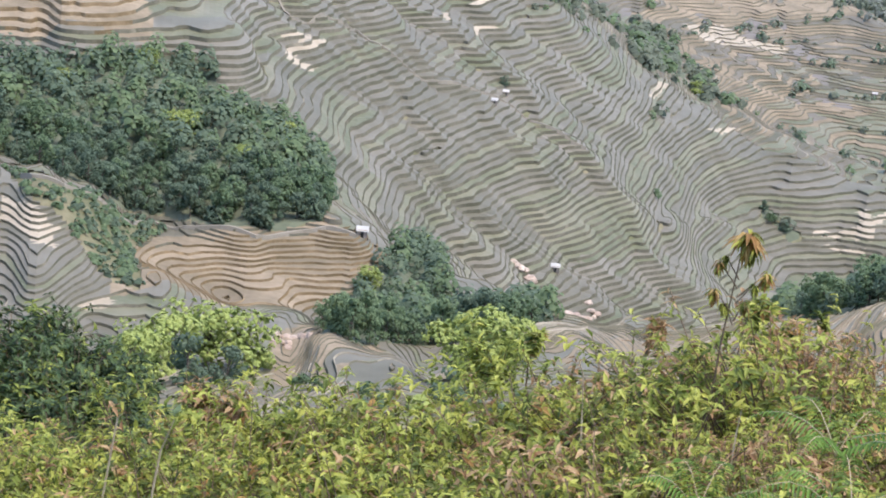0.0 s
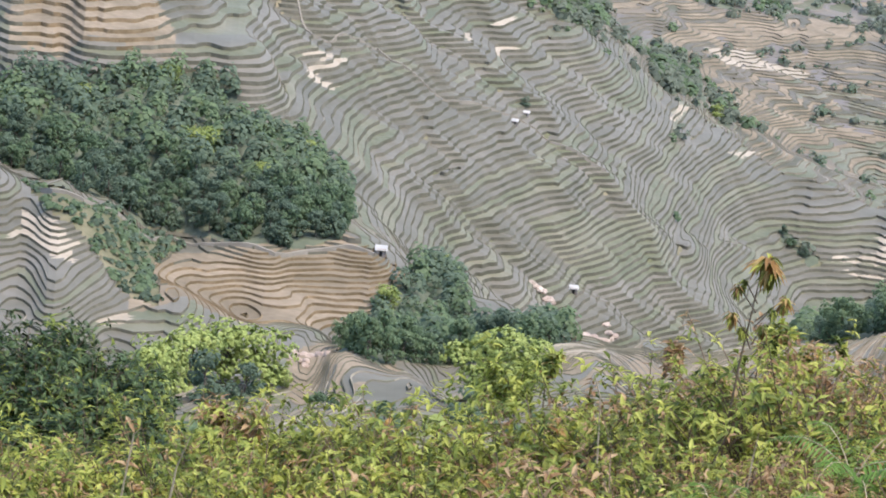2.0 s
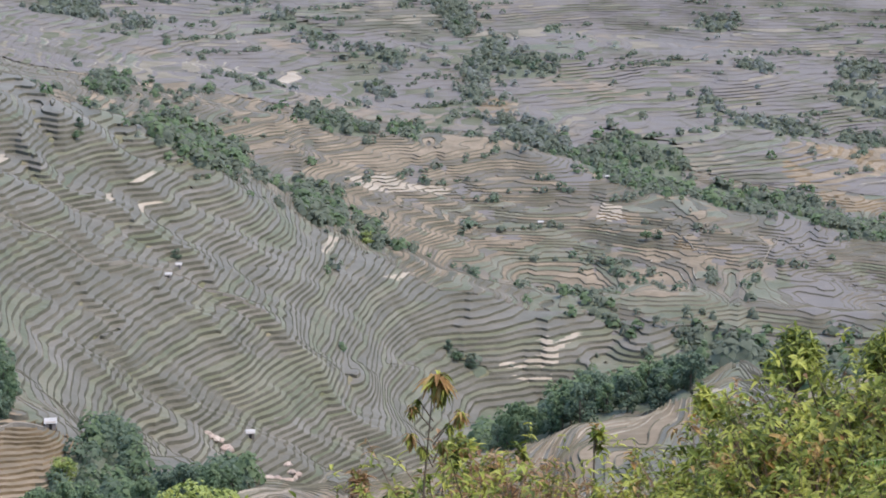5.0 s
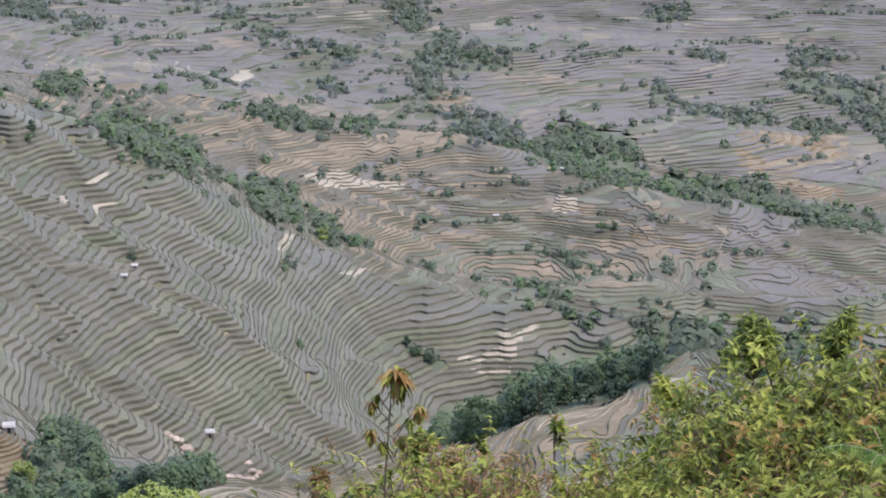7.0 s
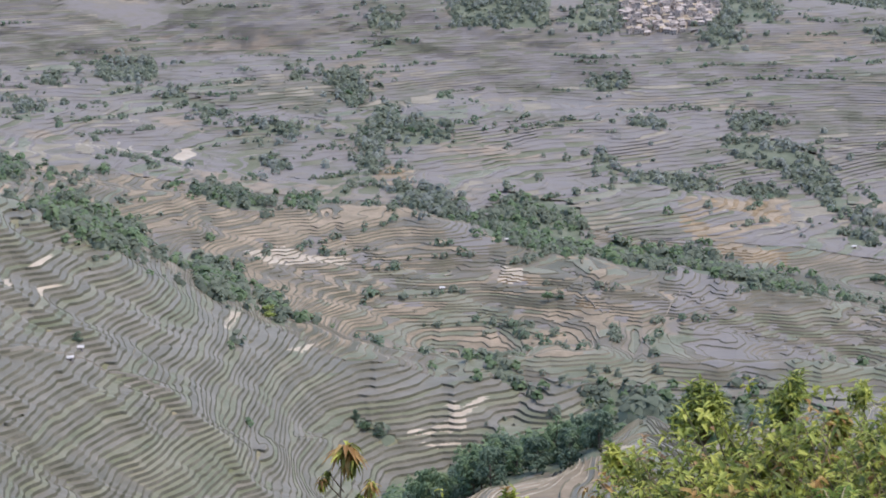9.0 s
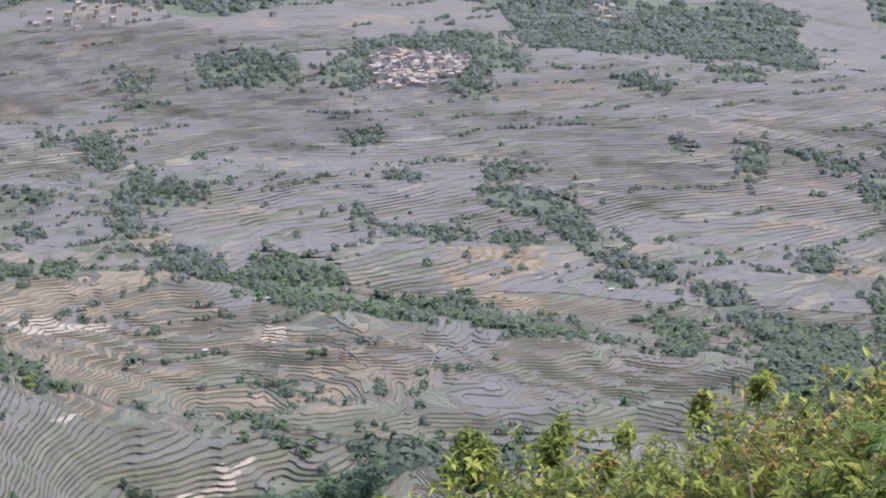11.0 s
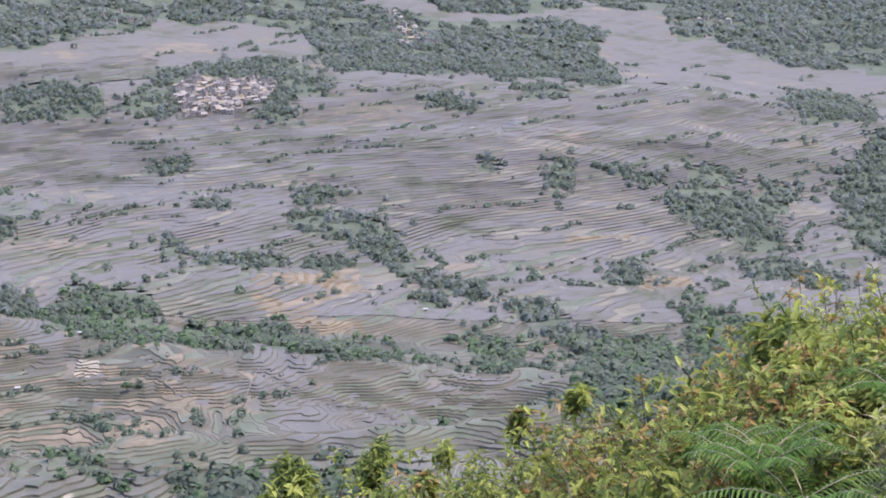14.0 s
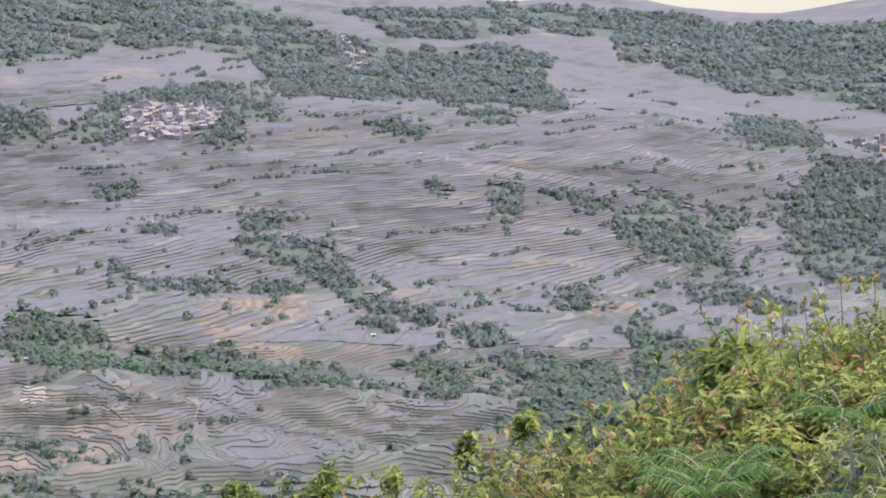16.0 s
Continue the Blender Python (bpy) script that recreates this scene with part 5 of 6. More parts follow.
for n, (x, y, z) in enumerate([(-7.36, 20.73, -6.99), (-6.68, 19.91, -6.98), (-7.55, 20.13, -6.95), (-8.07, 20.47, -7.1), (-6.3, 18.98, -6.94), (-6.96, 19.28, -6.98)]):
    dark_tree(x, y, z, 90 + n)

SHRUB_ROWS = {}
SHRUB_ROWS["row_1_a"] = [(-5.38, 13.47, 2.18, 'y'), (-5.14, 13.11, 2.18, 'y'), (-5.14, 13.77, 2.18, 'y'), (-4.83, 13.86, 1.81, 'g'), (-4.45, 13.48, 1.71, 'y'), (-4.13, 13.35, 1.79, 'y'), (-4.05, 13.99, 1.87, 'o'), (-3.56, 13.25, 1.97, 'y'), (-3.52, 13.69, 1.84, 'y'), (-3.2, 13.65, 1.79, 'g'), (-3.15, 14.15, 1.78, 'y'), (-2.79, 13.93, 1.89, 'y'), (-2.79, 14.36, 1.81, 'g'), (-2.48, 14.44, 1.85, 'o'), (-2.1, 13.78, 1.90, 'g'), (-1.87, 14.04, 1.95, 'g'), (-1.78, 14.28, 2.04, 'y'), (-1.36, 13.83, 1.96, 'g'), (-1.26, 14.36, 1.99, 'o'), (-0.89, 14.4, 2.09, 'r'), (-0.72, 14.53, 2.08, 'o'), (-0.53, 14.65, 2.12, 'r'), (-0.37, 14.12, 2.17, 'y'), (0.05, 14.03, 2.16, 'r')]
SHRUB_ROWS["row_1_b"] = [(0.26, 13.85, 1.97, 'r'), (0.52, 14.52, 1.81, 'o'), (0.62, 14.18, 1.84, 'r'), (0.96, 13.95, 1.67, 'y'), (1.02, 13.86, 1.65, 'y'), (1.45, 14.11, 2.08, 'y'), (1.66, 13.94, 1.81, 'g'), (1.89, 14.31, 2.28, 'y'), (2.04, 13.55, 2.12, 'g'), (2.2, 13.73, 2.06, 'g'), (2.63, 14.35, 2.16, 'g'), (2.79, 14.11, 2.10, 'y'), (3.02, 14.09, 1.92, 'y'), (3.26, 14.2, 1.92, 'y'), (3.42, 13.59, 1.81, 'g'), (3.61, 13.77, 1.73, 'y'), (3.84, 13.73, 1.67, 'g'), (4.19, 13.59, 1.62, 'a'), (4.31, 13.27, 1.44, 'g'), (4.69, 13.92, 1.34, 'y'), (4.75, 13.32, 1.50, 'a'), (4.85, 13.08, 1.79, 'a'), (5.19, 12.95, 1.58, 'a'), (5.5, 13.09, 1.70, 'a')]
SHRUB_ROWS["row_1_c"] = [(5.64, 13.02, 1.71, 'a'), (5.84, 12.67, 1.48, 'a'), (6.23, 13.25, 1.53, 'a'), (6.04, 12.36, 1.37, 'a'), (6.77, 13.02, 1.42, 'a'), (6.96, 12.86, 1.19, 'y'), (7.07, 12.64, 1.10, 'g'), (6.96, 11.92, 0.94, 'y')]
SHRUB_ROWS["row_2_a"] = [(-5.06, 12.5, 2.18, 'y'), (-4.73, 12.66, 2.18, 'y'), (-4.56, 12.57, 2.14, 'y'), (-4.27, 12.85, 1.94, 'y'), (-3.84, 12.66, 2.11, 'o'), (-3.79, 12.97, 2.28, 'y'), (-3.67, 13.54, 2.36, 'y'), (-3.14, 12.97, 2.30, 'o'), (-3.01, 13.29, 2.20, 'y'), (-2.64, 13.56, 2.25, 'y'), (-2.36, 13.28, 2.32, 'g'), (-2.1, 13.38, 2.21, 'y'), (-1.71, 13.49, 2.40, 'g'), (-1.54, 13.82, 2.35, 'y'), (-1.16, 13.55, 2.39, 'y'), (-0.89, 13.54, 2.37, 'y'), (-0.74, 13.59, 2.37, 'r'), (-0.32, 13.49, 2.52, 'r'), (-0.0, 14.06, 2.52, 'r'), (0.21, 13.29, 2.31, 'r'), (0.38, 13.25, 2.17, 'y'), (0.73, 13.91, 2.20, 'r'), (0.99, 14.0, 2.10, 'g'), (1.38, 13.25, 2.37, 'o')]
SHRUB_ROWS["row_2_b"] = [(1.61, 13.98, 2.20, 'o'), (1.88, 13.25, 2.57, 'y'), (2.13, 13.01, 2.48, 'y'), (2.48, 13.53, 2.45, 'g'), (2.65, 12.9, 2.29, 'g'), (3.05, 13.66, 2.28, 'g'), (3.45, 13.67, 2.23, 'y'), (3.56, 13.21, 2.13, 'a'), (3.88, 13.06, 1.78, 'y'), (3.95, 12.71, 1.98, 'a'), (4.2, 12.48, 1.63, 'g'), (4.5, 12.61, 1.83, 'a'), (5.14, 13.09, 2.15, 'a'), (5.05, 12.47, 1.96, 'a'), (5.58, 12.67, 2.00, 'a'), (5.83, 12.74, 1.94, 'a'), (5.98, 12.39, 1.81, 'y'), (6.0, 11.86, 1.59, 'g'), (6.54, 11.99, 1.45, 'a'), (6.78, 11.88, 1.37, 'a'), (6.83, 11.59, 1.14, 'a')]
SHRUB_ROWS["row_3_a"] = [(-4.93, 12.04, 2.18, 'y'), (-4.25, 11.64, 2.04, 'y'), (-4.05, 11.84, 1.90, 'g'), (-3.73, 11.89, 1.87, 'y'), (-3.46, 12.69, 2.28, 'y'), (-3.02, 12.33, 2.10, 'y'), (-2.87, 12.65, 2.06, 'o'), (-2.4, 12.65, 2.25, 'y'), (-2.09, 12.34, 2.13, 'y'), (-1.76, 12.92, 2.21, 'y'), (-1.39, 12.76, 2.32, 'y'), (-0.94, 13.04, 2.23, 'o'), (-0.6, 12.39, 2.24, 'y'), (-0.23, 12.76, 2.31, 'y'), (0.0, 12.5, 2.34, 'y'), (0.51, 12.82, 1.88, 'o'), (0.8, 12.36, 1.87, 'o'), (1.04, 12.3, 1.87, 'y'), (1.54, 12.36, 2.13, 'g'), (1.92, 12.92, 2.32, 'o'), (2.26, 12.45, 2.36, 'o'), (2.63, 12.43, 2.18, 'g'), (2.81, 12.12, 2.05, 'g'), (3.2, 12.31, 1.96, 'o')]
SHRUB_ROWS["row_3_b"] = [(3.63, 12.5, 1.72, 'a'), (3.85, 11.86, 1.67, 'a'), (4.4, 12.47, 1.62, 'a'), (4.61, 11.96, 1.94, 'a'), (4.8, 11.35, 1.72, 'a'), (5.26, 11.61, 1.55, 'y'), (5.43, 11.14, 1.32, 'a'), (5.72, 11.0, 1.25, 'a'), (6.24, 11.09, 1.03, 'g'), (6.47, 11.03, 0.92, 'a')]
SHRUB_ROWS["row_4_a"] = [(-4.39, 10.64, 2.05, 'y'), (-4.04, 10.89, 1.88, 'g'), (-3.82, 11.65, 1.50, 'y'), (-3.52, 11.8, 1.75, 'g'), (-2.93, 11.2, 1.88, 'y'), (-2.63, 11.46, 1.84, 'o'), (-2.35, 11.76, 1.75, 'g'), (-1.89, 11.58, 1.88, 'y'), (-1.56, 12.22, 1.85, 'y'), (-1.11, 11.48, 1.82, 'o'), (-0.77, 11.73, 1.88, 'r'), (-0.5, 11.5, 1.98, 'y'), (-0.15, 12.33, 2.02, 'y'), (0.31, 11.7, 1.86, 'r'), (0.65, 11.61, 1.57, 'r'), (1.08, 11.91, 1.76, 'y'), (1.35, 11.44, 1.72, 'y'), (1.71, 11.84, 2.11, 'o'), (2.1, 11.83, 1.94, 'g'), (2.44, 11.42, 1.79, 'y'), (2.97, 12.13, 1.77, 'y'), (3.35, 11.82, 1.48, 'y'), (3.69, 11.83, 1.38, 'y'), (3.85, 11.15, 1.07, 'g')]
SHRUB_ROWS["row_4_b"] = [(4.33, 11.26, 1.47, 'a'), (4.79, 11.11, 1.28, 'y'), (5.04, 10.71, 0.95, 'a'), (5.28, 10.67, 0.97, 'y'), (5.49, 10.29, 0.64, 'y'), (6.05, 10.41, 0.47, 'g')]
SHRUB_ROWS["row_5_a"] = [(-4.12, 10.24, 1.85, 'g'), (-3.86, 10.47, 1.60, 'y'), (-3.43, 10.2, 1.28, 'o'), (-3.13, 10.84, 1.60, 'y'), (-2.83, 10.92, 1.63, 'y'), (-2.38, 10.48, 1.45, 'g'), (-1.94, 10.67, 1.66, 'y'), (-1.67, 11.28, 1.60, 'y'), (-1.42, 11.54, 1.68, 'y'), (-0.92, 11.24, 1.69, 'y'), (-0.62, 10.79, 1.85, 'y'), (-0.2, 11.26, 1.80, 'r'), (0.16, 10.71, 1.71, 'r'), (0.56, 11.62, 1.57, 'r'), (0.95, 10.96, 1.57, 'o'), (1.15, 10.74, 1.65, 'y'), (1.64, 11.26, 1.88, 'o'), (2.04, 10.91, 1.70, 'y'), (2.3, 10.98, 1.59, 'g'), (2.85, 11.18, 1.52, 'y'), (3.26, 11.17, 1.11, 'a'), (3.36, 10.64, 1.05, 'a')]
SHRUB_ROWS["row_6_a"] = [(-4.03, 10.1, 1.67, 'g'), (-3.67, 10.2, 1.32, 'y'), (-3.07, 9.51, 1.18, 'y'), (-2.92, 10.06, 1.25, 'y'), (-2.58, 10.25, 1.30, 'g'), (-2.19, 10.39, 1.25, 'g'), (-1.69, 9.89, 1.44, 'g'), (-1.52, 10.4, 1.38, 'y'), (-1.02, 10.42, 1.50, 'g'), (-0.71, 10.0, 1.64, 'r'), (-0.32, 10.87, 1.62, 'r'), (-0.01, 10.44, 1.72, 'y'), (0.31, 9.93, 1.62, 'r'), (0.82, 10.76, 1.36, 'g'), (1.05, 10.44, 1.59, 'y'), (1.4, 10.28, 1.76, 'o'), (1.91, 10.48, 1.54, 'y'), (2.03, 9.76, 1.52, 'g'), (2.43, 10.0, 1.34, 'y'), (2.77, 9.76, 1.01, 'g'), (3.36, 10.18, 0.81, 'a')]
SHRUB_ROWS["row_7_a"] = [(-3.51, 8.83, 1.32, 'y'), (-3.18, 8.82, 1.05, 'y'), (-2.87, 9.06, 0.97, 'g'), (-2.45, 8.92, 1.03, 'g'), (-2.04, 8.95, 1.05, 'y'), (-1.92, 9.53, 1.11, 'y'), (-1.44, 9.62, 1.11, 'o'), (-1.07, 9.73, 1.23, 'g'), (-0.79, 9.35, 1.29, 'y'), (-0.33, 9.65, 1.47, 'r'), (0.03, 9.29, 1.55, 'y'), (0.44, 10.04, 1.30, 'r'), (0.82, 9.88, 1.19, 'g'), (1.13, 9.24, 1.21, 'o'), (1.48, 9.25, 1.45, 'y'), (1.85, 9.49, 1.42, 'y'), (2.17, 9.11, 1.27, 'y'), (2.6, 9.28, 0.93, 'y'), (2.86, 9.12, 0.77, 'y')]
SHRUB_ROWS["row_8_a"] = [(-3.57, 8.69, 1.13, 'o'), (-2.91, 8.34, 0.68, 'y'), (-2.53, 8.18, 0.76, 'y'), (-2.24, 8.93, 0.69, 'y'), (-1.89, 8.91, 0.88, 'y'), (-1.39, 8.29, 0.88, 'o'), (-1.14, 8.85, 1.07, 'o'), (-0.74, 8.68, 0.98, 'o'), (-0.27, 8.66, 1.17, 'y'), (0.02, 8.57, 1.23, 'r'), (0.45, 9.3, 1.12, 'y'), (0.89, 8.87, 1.14, 'y'), (1.28, 9.04, 1.33, 'y'), (1.51, 8.43, 1.26, 'y'), (1.94, 8.23, 0.96, 'g'), (2.22, 8.15, 0.76, 'a'), (2.74, 8.62, 0.55, 'g')]
SHRUB_ROWS["bank"] = [(3.54, 10.26, 1.25, 'a'), (3.65, 10.29, 1.31, 'a'), (3.76, 10.11, 1.27, 'g'), (3.92, 10.31, 1.40, 'a'), (4.04, 10.27, 1.33, 'a'), (4.14, 10.00, 1.23, 'a'), (4.24, 10.12, 1.27, 'g'), (4.32, 9.91, 1.16, 'g'), (4.49, 9.84, 1.09, 'a'), (4.62, 9.83, 1.01, 'g'), (4.65, 9.74, 0.97, 'a'), (3.31, 9.46, 1.01, 'a'), (3.46, 9.68, 1.05, 'a'), (3.56, 9.52, 1.08, 'a'), (3.60, 9.41, 1.11, 'g'), (3.78, 9.50, 1.05, 'a'), (3.80, 9.35, 1.02, 'g'), (3.95, 9.33, 0.95, 'a'), (4.05, 9.30, 0.90, 'a'), (4.27, 9.37, 0.80, 'a'), (4.35, 9.43, 0.87, 'g'), (4.47, 9.25, 0.70, 'a'), (3.08, 8.96, 0.92, 'a'), (3.12, 8.83, 0.88, 'g'), (3.20, 8.81, 0.94, 'g'), (3.41, 8.84, 0.79, 'a'), (3.42, 8.67, 0.69, 'a'), (3.69, 8.96, 0.68, 'g'), (3.62, 8.68, 0.58, 'a'), (3.81, 8.82, 0.57, 'g'), (3.87, 8.54, 0.44, 'g'), (3.99, 8.59, 0.47, 'a'), (4.06, 8.46, 0.40, 'a'), (2.83, 8.33, 0.80, 'a'), (2.97, 8.29, 0.65, 'g'), (3.04, 8.39, 0.72, 'g'), (3.17, 8.38, 0.62, 'a'), (3.22, 8.17, 0.50, 'g')]
SHRUB_ROWS["thicket"] = [(-5.97, 18.04, 2.54, 'd'), (-6.39, 17.89, 2.56, 'd'), (-6.66, 17.79, 2.56, 'd'), (-5.87, 17.02, 2.37, 'd')]

for row in SHRUB_ROWS.values():
    for x, y, tall, kind in row:
        options, label = SHRUBS[kind]
        rng = random.Random(int(x * 911 + y * 353))
        near = min(abs(math.log(h / tall)) for h, _ in options)
        h, meshes = rng.choice([o for o in options if abs(math.log(o[0] / tall)) < near + .05])
        wide = min(max(tall / h, .8), 1.25)
        stand("shrub", meshes, ground_at(x, y, .05), rng.uniform(0, 6.28), wide, label, "shrub", "shrubs on the near slope", tall / h / wide)


def fern_meshes(seed, tall, fronds=6):
    """A fern on long bare stalks: each frond arches over and carries rows of narrow pointed leaflets."""
    rng = random.Random(seed)
    stalks, leaf = Shape(), Shape()
    for i in range(fronds):
        a = 6.283 * i / fronds + rng.uniform(-.4, .4)
        flat, long, rise = Vector((math.cos(a), math.sin(a), 0)), rng.uniform(.75, 1.1), rng.uniform(.15, .4)
        start = Vector((0, 0, tall - rise))
        spine = [start + flat * long * f + Vector((0, 0, rise * math.sin(f * 2.5))) for f in (0, .2, .4, .6, .8, 1.0)]
        stalks.tube([(flat.x * .05, flat.y * .05, -.1), tuple(start * .6), *[tuple(p) for p in spine]], [.008, .007, .006, .005, .005, .004, .003, .001], 4)
        side = Vector((-flat.y, flat.x, 0))
        for k in range(19):
            f = .08 + .9 * k / 19
            q = f * 5
            at = spine[int(q)].lerp(spine[min(5, int(q) + 1)], q - int(q))
            reach = .34 * min(1, .45 + f * 1.6) * (1 - f) ** .75 + .02
            for s in (-1, 1):
                way = (side * s + flat * .4 + Vector((0, 0, rng.uniform(-.25, .0)))).normalized()
                leaf.leaf(at, way, Vector((0, 0, 1)), reach, .036 * (1 - .5 * f), .18)
    return [("stalk", stalks.mesh("stalk", [STRAW])), ("frond", leaf.mesh("frond", [FERN]))]


for n, (x, y, tall, size) in enumerate([
    (0.26, 8.40, 1.54, 0.40),
    (-0.23, 8.30, 1.31, 0.36),
    (0.33, 7.99, 1.21, 0.40),
    (2.76, 7.51, 0.64, 0.36),
    (2.82, 7.27, 0.40, 0.40),
    (3.35, 7.59, 0.38, 0.36),
    (2.84, 8.12, 0.86, 0.32),
    (2.87, 7.68, 0.64, 0.36),
    (1.75, 8.63, 1.55, 0.32)]):
    stand("fern", fern_meshes(60 + n, tall / size), ground_at(x, y), n * 1.3, size, "green fern with arching feathery fronds among the shrubs", "fern", "ferns on the near slope")


YOUNG = {"y": ([(0, .4), (1, .52), (3, .08)], .095, "young yellow-green tree standing above the shrubs"), "g": ([(1, .86), (0, .14)], .10, "young willow-like tree with narrow green leaves"),
         "o": ([(3, .35), (0, .35), (1, .3)], .095, "young tree with orange-tipped leaves"), "b": ([(1, .55), (0, .45)], .12, "bush with large bright green leaves"),
         "r": ([(2, .6), (0, .25), (1, .15)], .085, "spindly shrub top with withered reddish leaves")}


def young_tree(x, y, tall, crown, wide, kind, seed):
    """Forking stems that carry tufts of leaves over a crown of that height and width."""
    rng = random.Random(seed)
    mix, leaf, label = YOUNG[kind]
    tints, shares = zip(*mix)
    stems, tufts = Shape(), Shape()
    fork = Vector((rng.uniform(-.03, .03), rng.uniform(-.03, .03), tall - crown))
    stems.tube([(0, 0, -.2), tuple(fork * .5 + Vector((.02, 0, 0))), tuple(fork)], [.008, .007, .006], 5)
    lobes = [(rng.uniform(-.3, .3) * wide, rng.uniform(-.3, .3) * wide, rng.uniform(.25, .8), rng.uniform(.22, .4) * wide) for _ in range(4)]
    for i in range(max(9, int(520 * crown * wide))):
        cx, cy, cz, r = lobes[i % len(lobes)]
        d = Vector((rng.gauss(0, 1), rng.gauss(0, 1), rng.gauss(0, 1))).normalized() * rng.uniform(.4, 1.0)
        a = math.atan2(d.y, d.x)
        top = Vector((cx + d.x * r, cy + d.y * r, min(tall - .02, tall - crown * (1 - cz) + d.z * crown * .3)))
        if i % 3 == 0:
            stems.tube([tuple(fork), tuple(fork.lerp(top, .5) + Vector((0, 0, .02))), tuple(top)], [.007, .005, .002], 3)
        axis = Vector((math.cos(a) * .5, math.sin(a) * .5, 1)).normalized()
        p = axis.orthogonal().normalized()
        q = axis.cross(p)
        slot = rng.choices(range(len(tints)), shares)[0]
        for j in range(6):
            turn, open_ = j * 2.399 + i, rng.uniform(.4, 1.9)
            way = (axis * math.cos(open_) + (p * math.cos(turn) + q * math.sin(turn)) * math.sin(open_)).normalized()
            size = leaf * rng.uniform(.55, 1.0)
            tufts.leaf(top - axis * rng.uniform(0, .06), way, axis, size, size * (rng.uniform(.2, .28) if kind == "g" else rng.uniform(.3, .42)), rng.uniform(.2, .7), slot)
    stand("young_tree", [("stem", stems.mesh("stem", [TWIG])), ("foliage", tufts.mesh("foliage", [LEAF[t] for t in tints]))], ground_at(x, y), 0, 1, label, "young tree")


for n, (x, y, tall, crown, wide, kind) in enumerate([
    (2.01, 14.46, 2.67, 0.46, 0.41, "g"),
    (2.54, 14.17, 2.51, 0.44, 0.31, "g"),
    (1.48, 14.32, 2.41, 0.32, 0.29, "y"),
    (0.75, 14.78, 2.37, 0.25, 0.12, "y"),
    (2.67, 13.34, 2.15, 0.29, 0.24, "o"),
    (4.01, 14.45, 2.19, 0.28, 0.23, "y"),
    (3.60, 14.56, 2.28, 0.27, 0.22, "y"),
    (2.62, 14.57, 2.57, 0.24, 0.23, "g"),
    (2.02, 14.46, 2.66, 0.34, 0.33, "g"),
    (3.03, 14.18, 2.28, 0.22, 0.22, "g"),
    (4.14, 10.73, 1.59, 1.35, 0.42, "b"),
    (4.16, 13.89, 1.81, 0.15, 0.11, "y"),
    (-1.64, 14.41, 2.36, 0.28, 0.14, "y"),
    (-0.84, 13.97, 2.37, 0.33, 0.16, "r"),
    (0.24, 14.50, 2.30, 0.19, 0.11, "y"),
    (-0.18, 14.50, 2.44, 0.28, 0.26, "y"),
    (0.02, 14.20, 2.25, 0.29, 0.29, "y"),
    (-3.52, 13.14, 2.21, 0.37, 0.39, "r"),
    (-1.84, 14.08, 2.27, 0.33, 0.44, "g"),
    (-0.51, 13.59, 2.11, 0.32, 0.28, "r")]):
    young_tree(x, y, tall, crown, wide, kind, 500 + n)


def sapling(x, y, z, tall, tufts, seed):
    """A thin upright stem carrying drooping tufts of orange young leaves."""
    rng = random.Random(seed)
    thing = new("sapling")
    thing.location = (x, y, z)
    stem = Shape()
    stem.tube([(-.08, 0, -1.6), (-.05, 0, -.6), (0, 0, tall)], [.007, .006, .003], 5)
    part("stem", stem.mesh("stem", [TWIG]), thing)
    for dx, dz, size, slot in tufts:
        twig, tuft = Shape(), Shape()
        top = Vector((dx, rng.uniform(-.04, .04), dz))
        twig.tube([(0, 0, dz - .10 - abs(dx) * .4), tuple(top)], [.005, .003], 3)
        part("twig", twig.mesh("twig", [TWIG]), thing)
        for j in range(60):
            a, e = j * 2.399, rng.uniform(-1.35, .35)
            way = Vector((math.cos(a) * math.cos(e), math.sin(a) * math.cos(e), math.sin(e)))
            tuft.leaf(top + Vector((0, 0, -.05 * rng.random())), way, Vector((0, 0, 1)), size * rng.uniform(.6, 1.15), size * .24, .6, j % 2)
        part("leaf_tuft", tuft.mesh("leaf_tuft", [LEAF[slot], LEAF[0]]), thing)
    return tagged(thing, "slender sapling with tufts of drooping orange young leaves", "sapling")


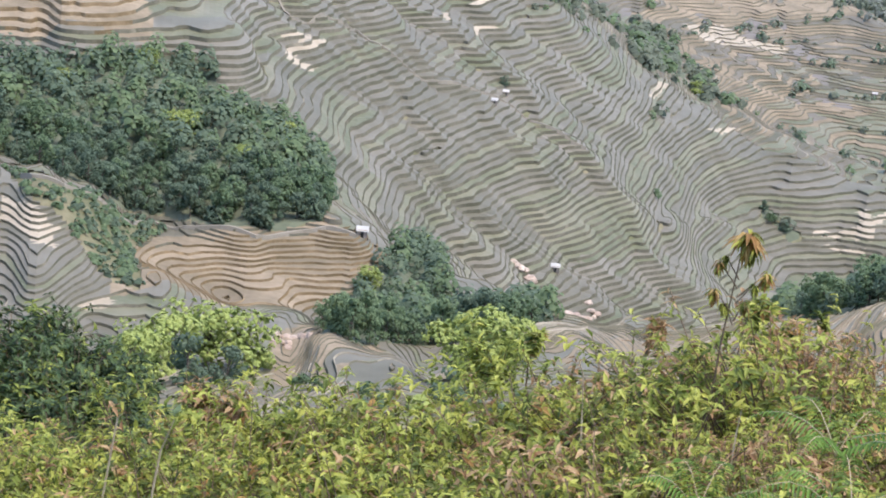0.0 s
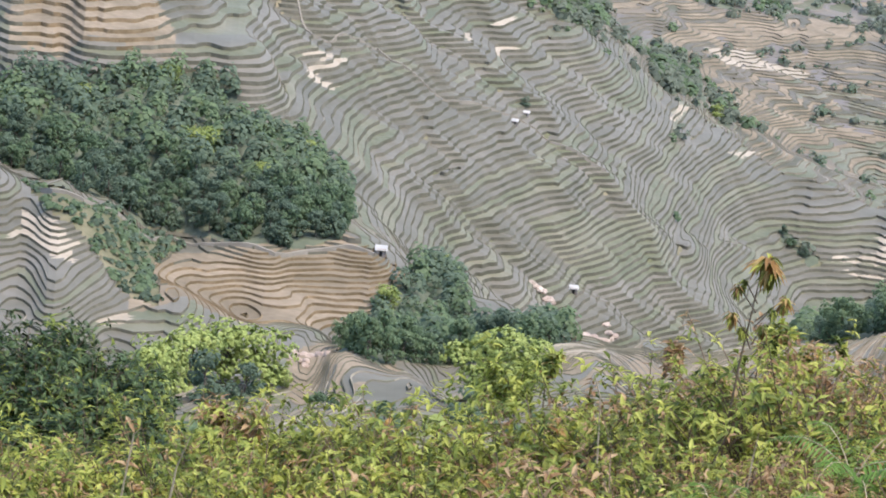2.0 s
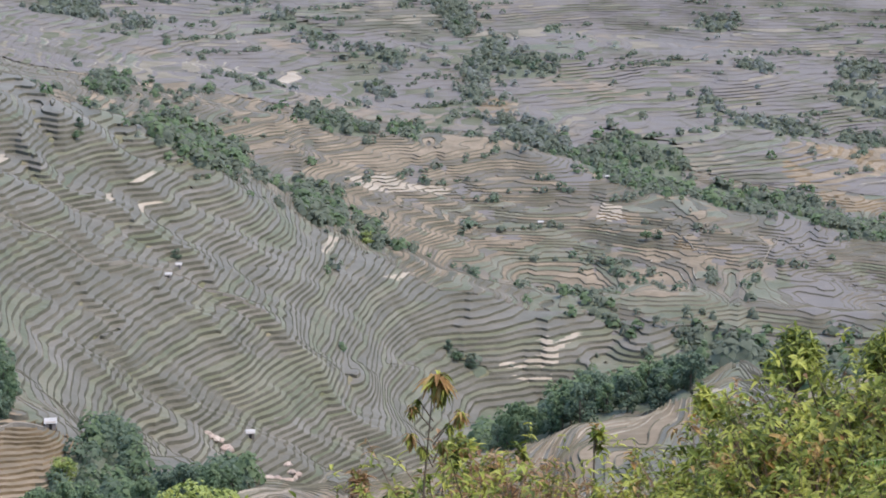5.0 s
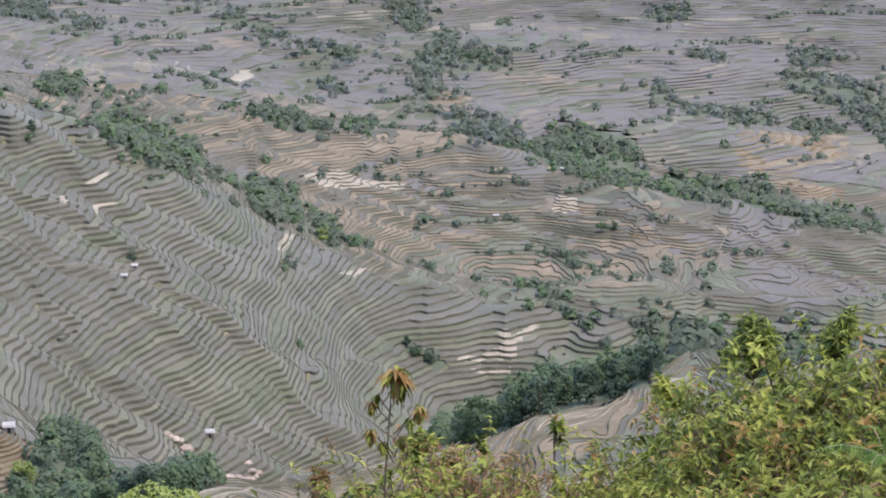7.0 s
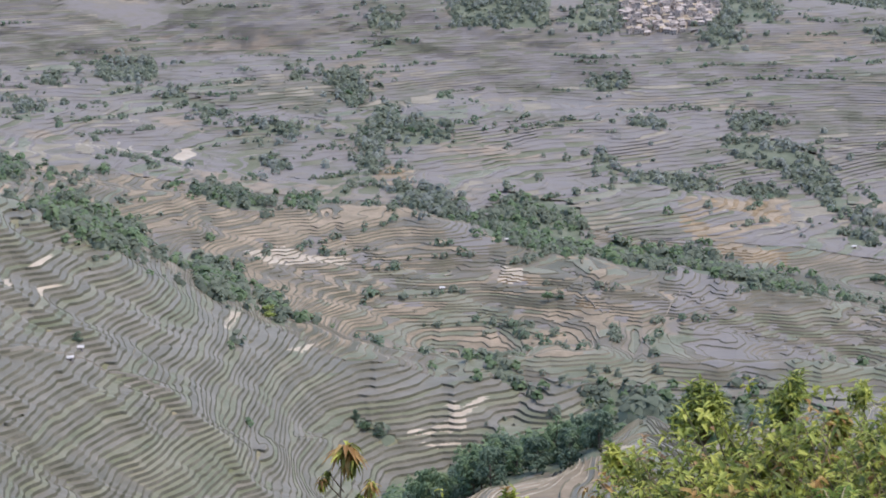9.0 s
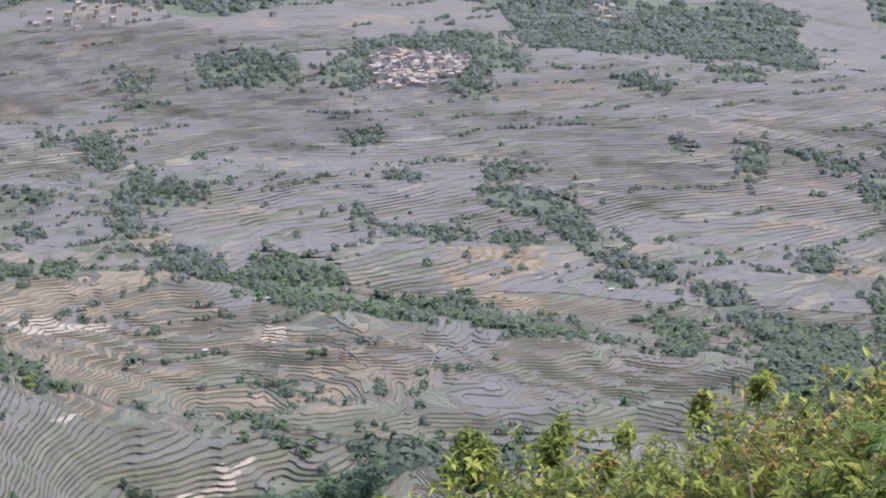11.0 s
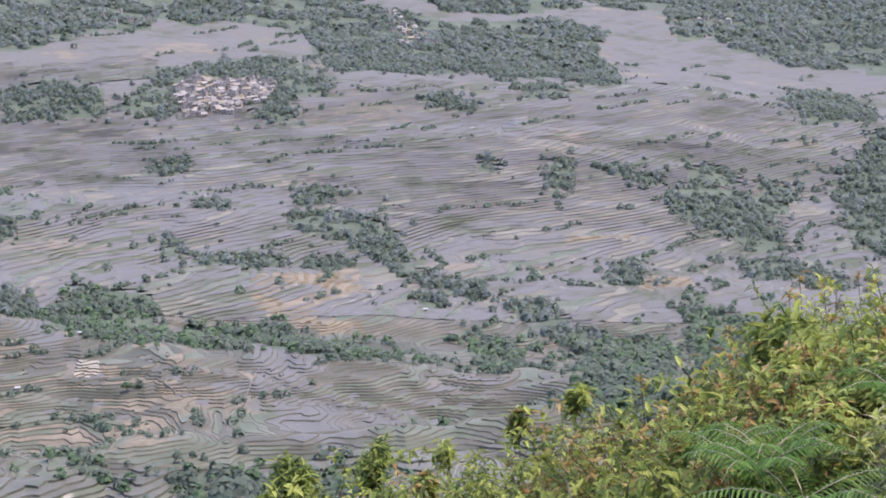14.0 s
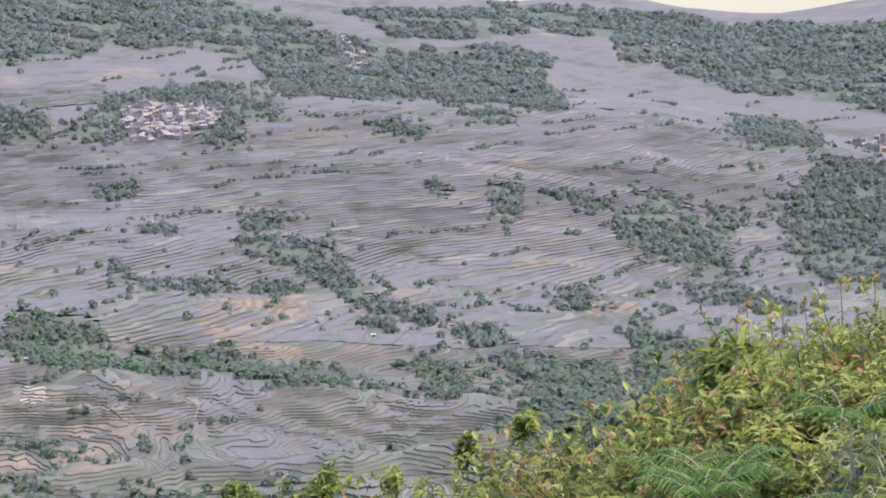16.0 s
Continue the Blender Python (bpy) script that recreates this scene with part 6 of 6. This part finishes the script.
sapling(-0.3, 12.3, -3.17, 0.05, [(0.02, 0.05, 0.128, 3), (0.04, -0.01, 0.094, 0), (-0.12, -0.12, 0.057, 3), (-0.09, -0.08, 0.041, 0), (0.15, -0.16, 0.070, 3), (-0.13, -0.28, 0.067, 3), (0.05, -0.34, 0.059, 3), (0.09, -0.22, 0.048, 1), (-0.06, -0.36, 0.054, 0)], 5)


def stalk(x, y, z, dx, dz):
    s = Shape()
    s.tube([(-dx * .1, 0, -.5), (dx * .5, .02, dz * .55), (dx, 0, dz)], [.007, .006, .003], 4)
    ob = new("dry_stalk", s.mesh("dry_stalk", [STRAW]))
    ob.location = (x, y, z)
    tagged(ob, "bare straw-coloured dry stalk among the shrubs", "stalk", "dry stalks")


for x, y, z, dx, dz in [
    (-3.13, 10.54, -4.51, 0.13, 0.42),
    (-1.02, 11.96, -4.15, -0.1, 0.3),
    (-0.18, 11.0, -4.0, 0.02, 0.3),
    (2.8, 10.12, -2.73, -0.12, 0.2),
    (3.93, 10.27, -2.3, 0.03, 0.25),
    (-3.64, 11.44, -4.56, 0.1, 0.12)]:
    stalk(x, y, z, dx, dz)


def grass_bank():
    """Blades of dry and green grass on the bank beside the lookout."""
    rng = random.Random(9)
    out = Shape()
    n = 14000
    b = np.radians(np.array([rng.uniform(17.5, 31) for _ in range(n)]))
    r = np.array([rng.uniform(7.0, 11.5) for _ in range(n)])
    x, y = r * np.sin(b), r * np.cos(b)
    z = height(x, y)
    for a, c, d in zip(x, y, z):
        turn, tilt = rng.uniform(0, 6.283), rng.uniform(-.1, 1.3)
        way = Vector((math.cos(turn) * math.cos(tilt), math.sin(turn) * math.cos(tilt), math.sin(tilt)))
        long = rng.uniform(.03, .075)
        thin = rng.random() < .45
        out.leaf(Vector((a, c, d + rng.uniform(-.01, .04))), way, Vector((0, 0, 1)), long * (1.5 if thin else 1), long * (.12 if thin else .4), .3, 1 if thin else 0)
    tagged(new("grass", out.mesh("grass", [LEAF[1], GRASS])), "rough grass with dry blades on the bank by the path", "grass", kind="stuff")


grass_bank()
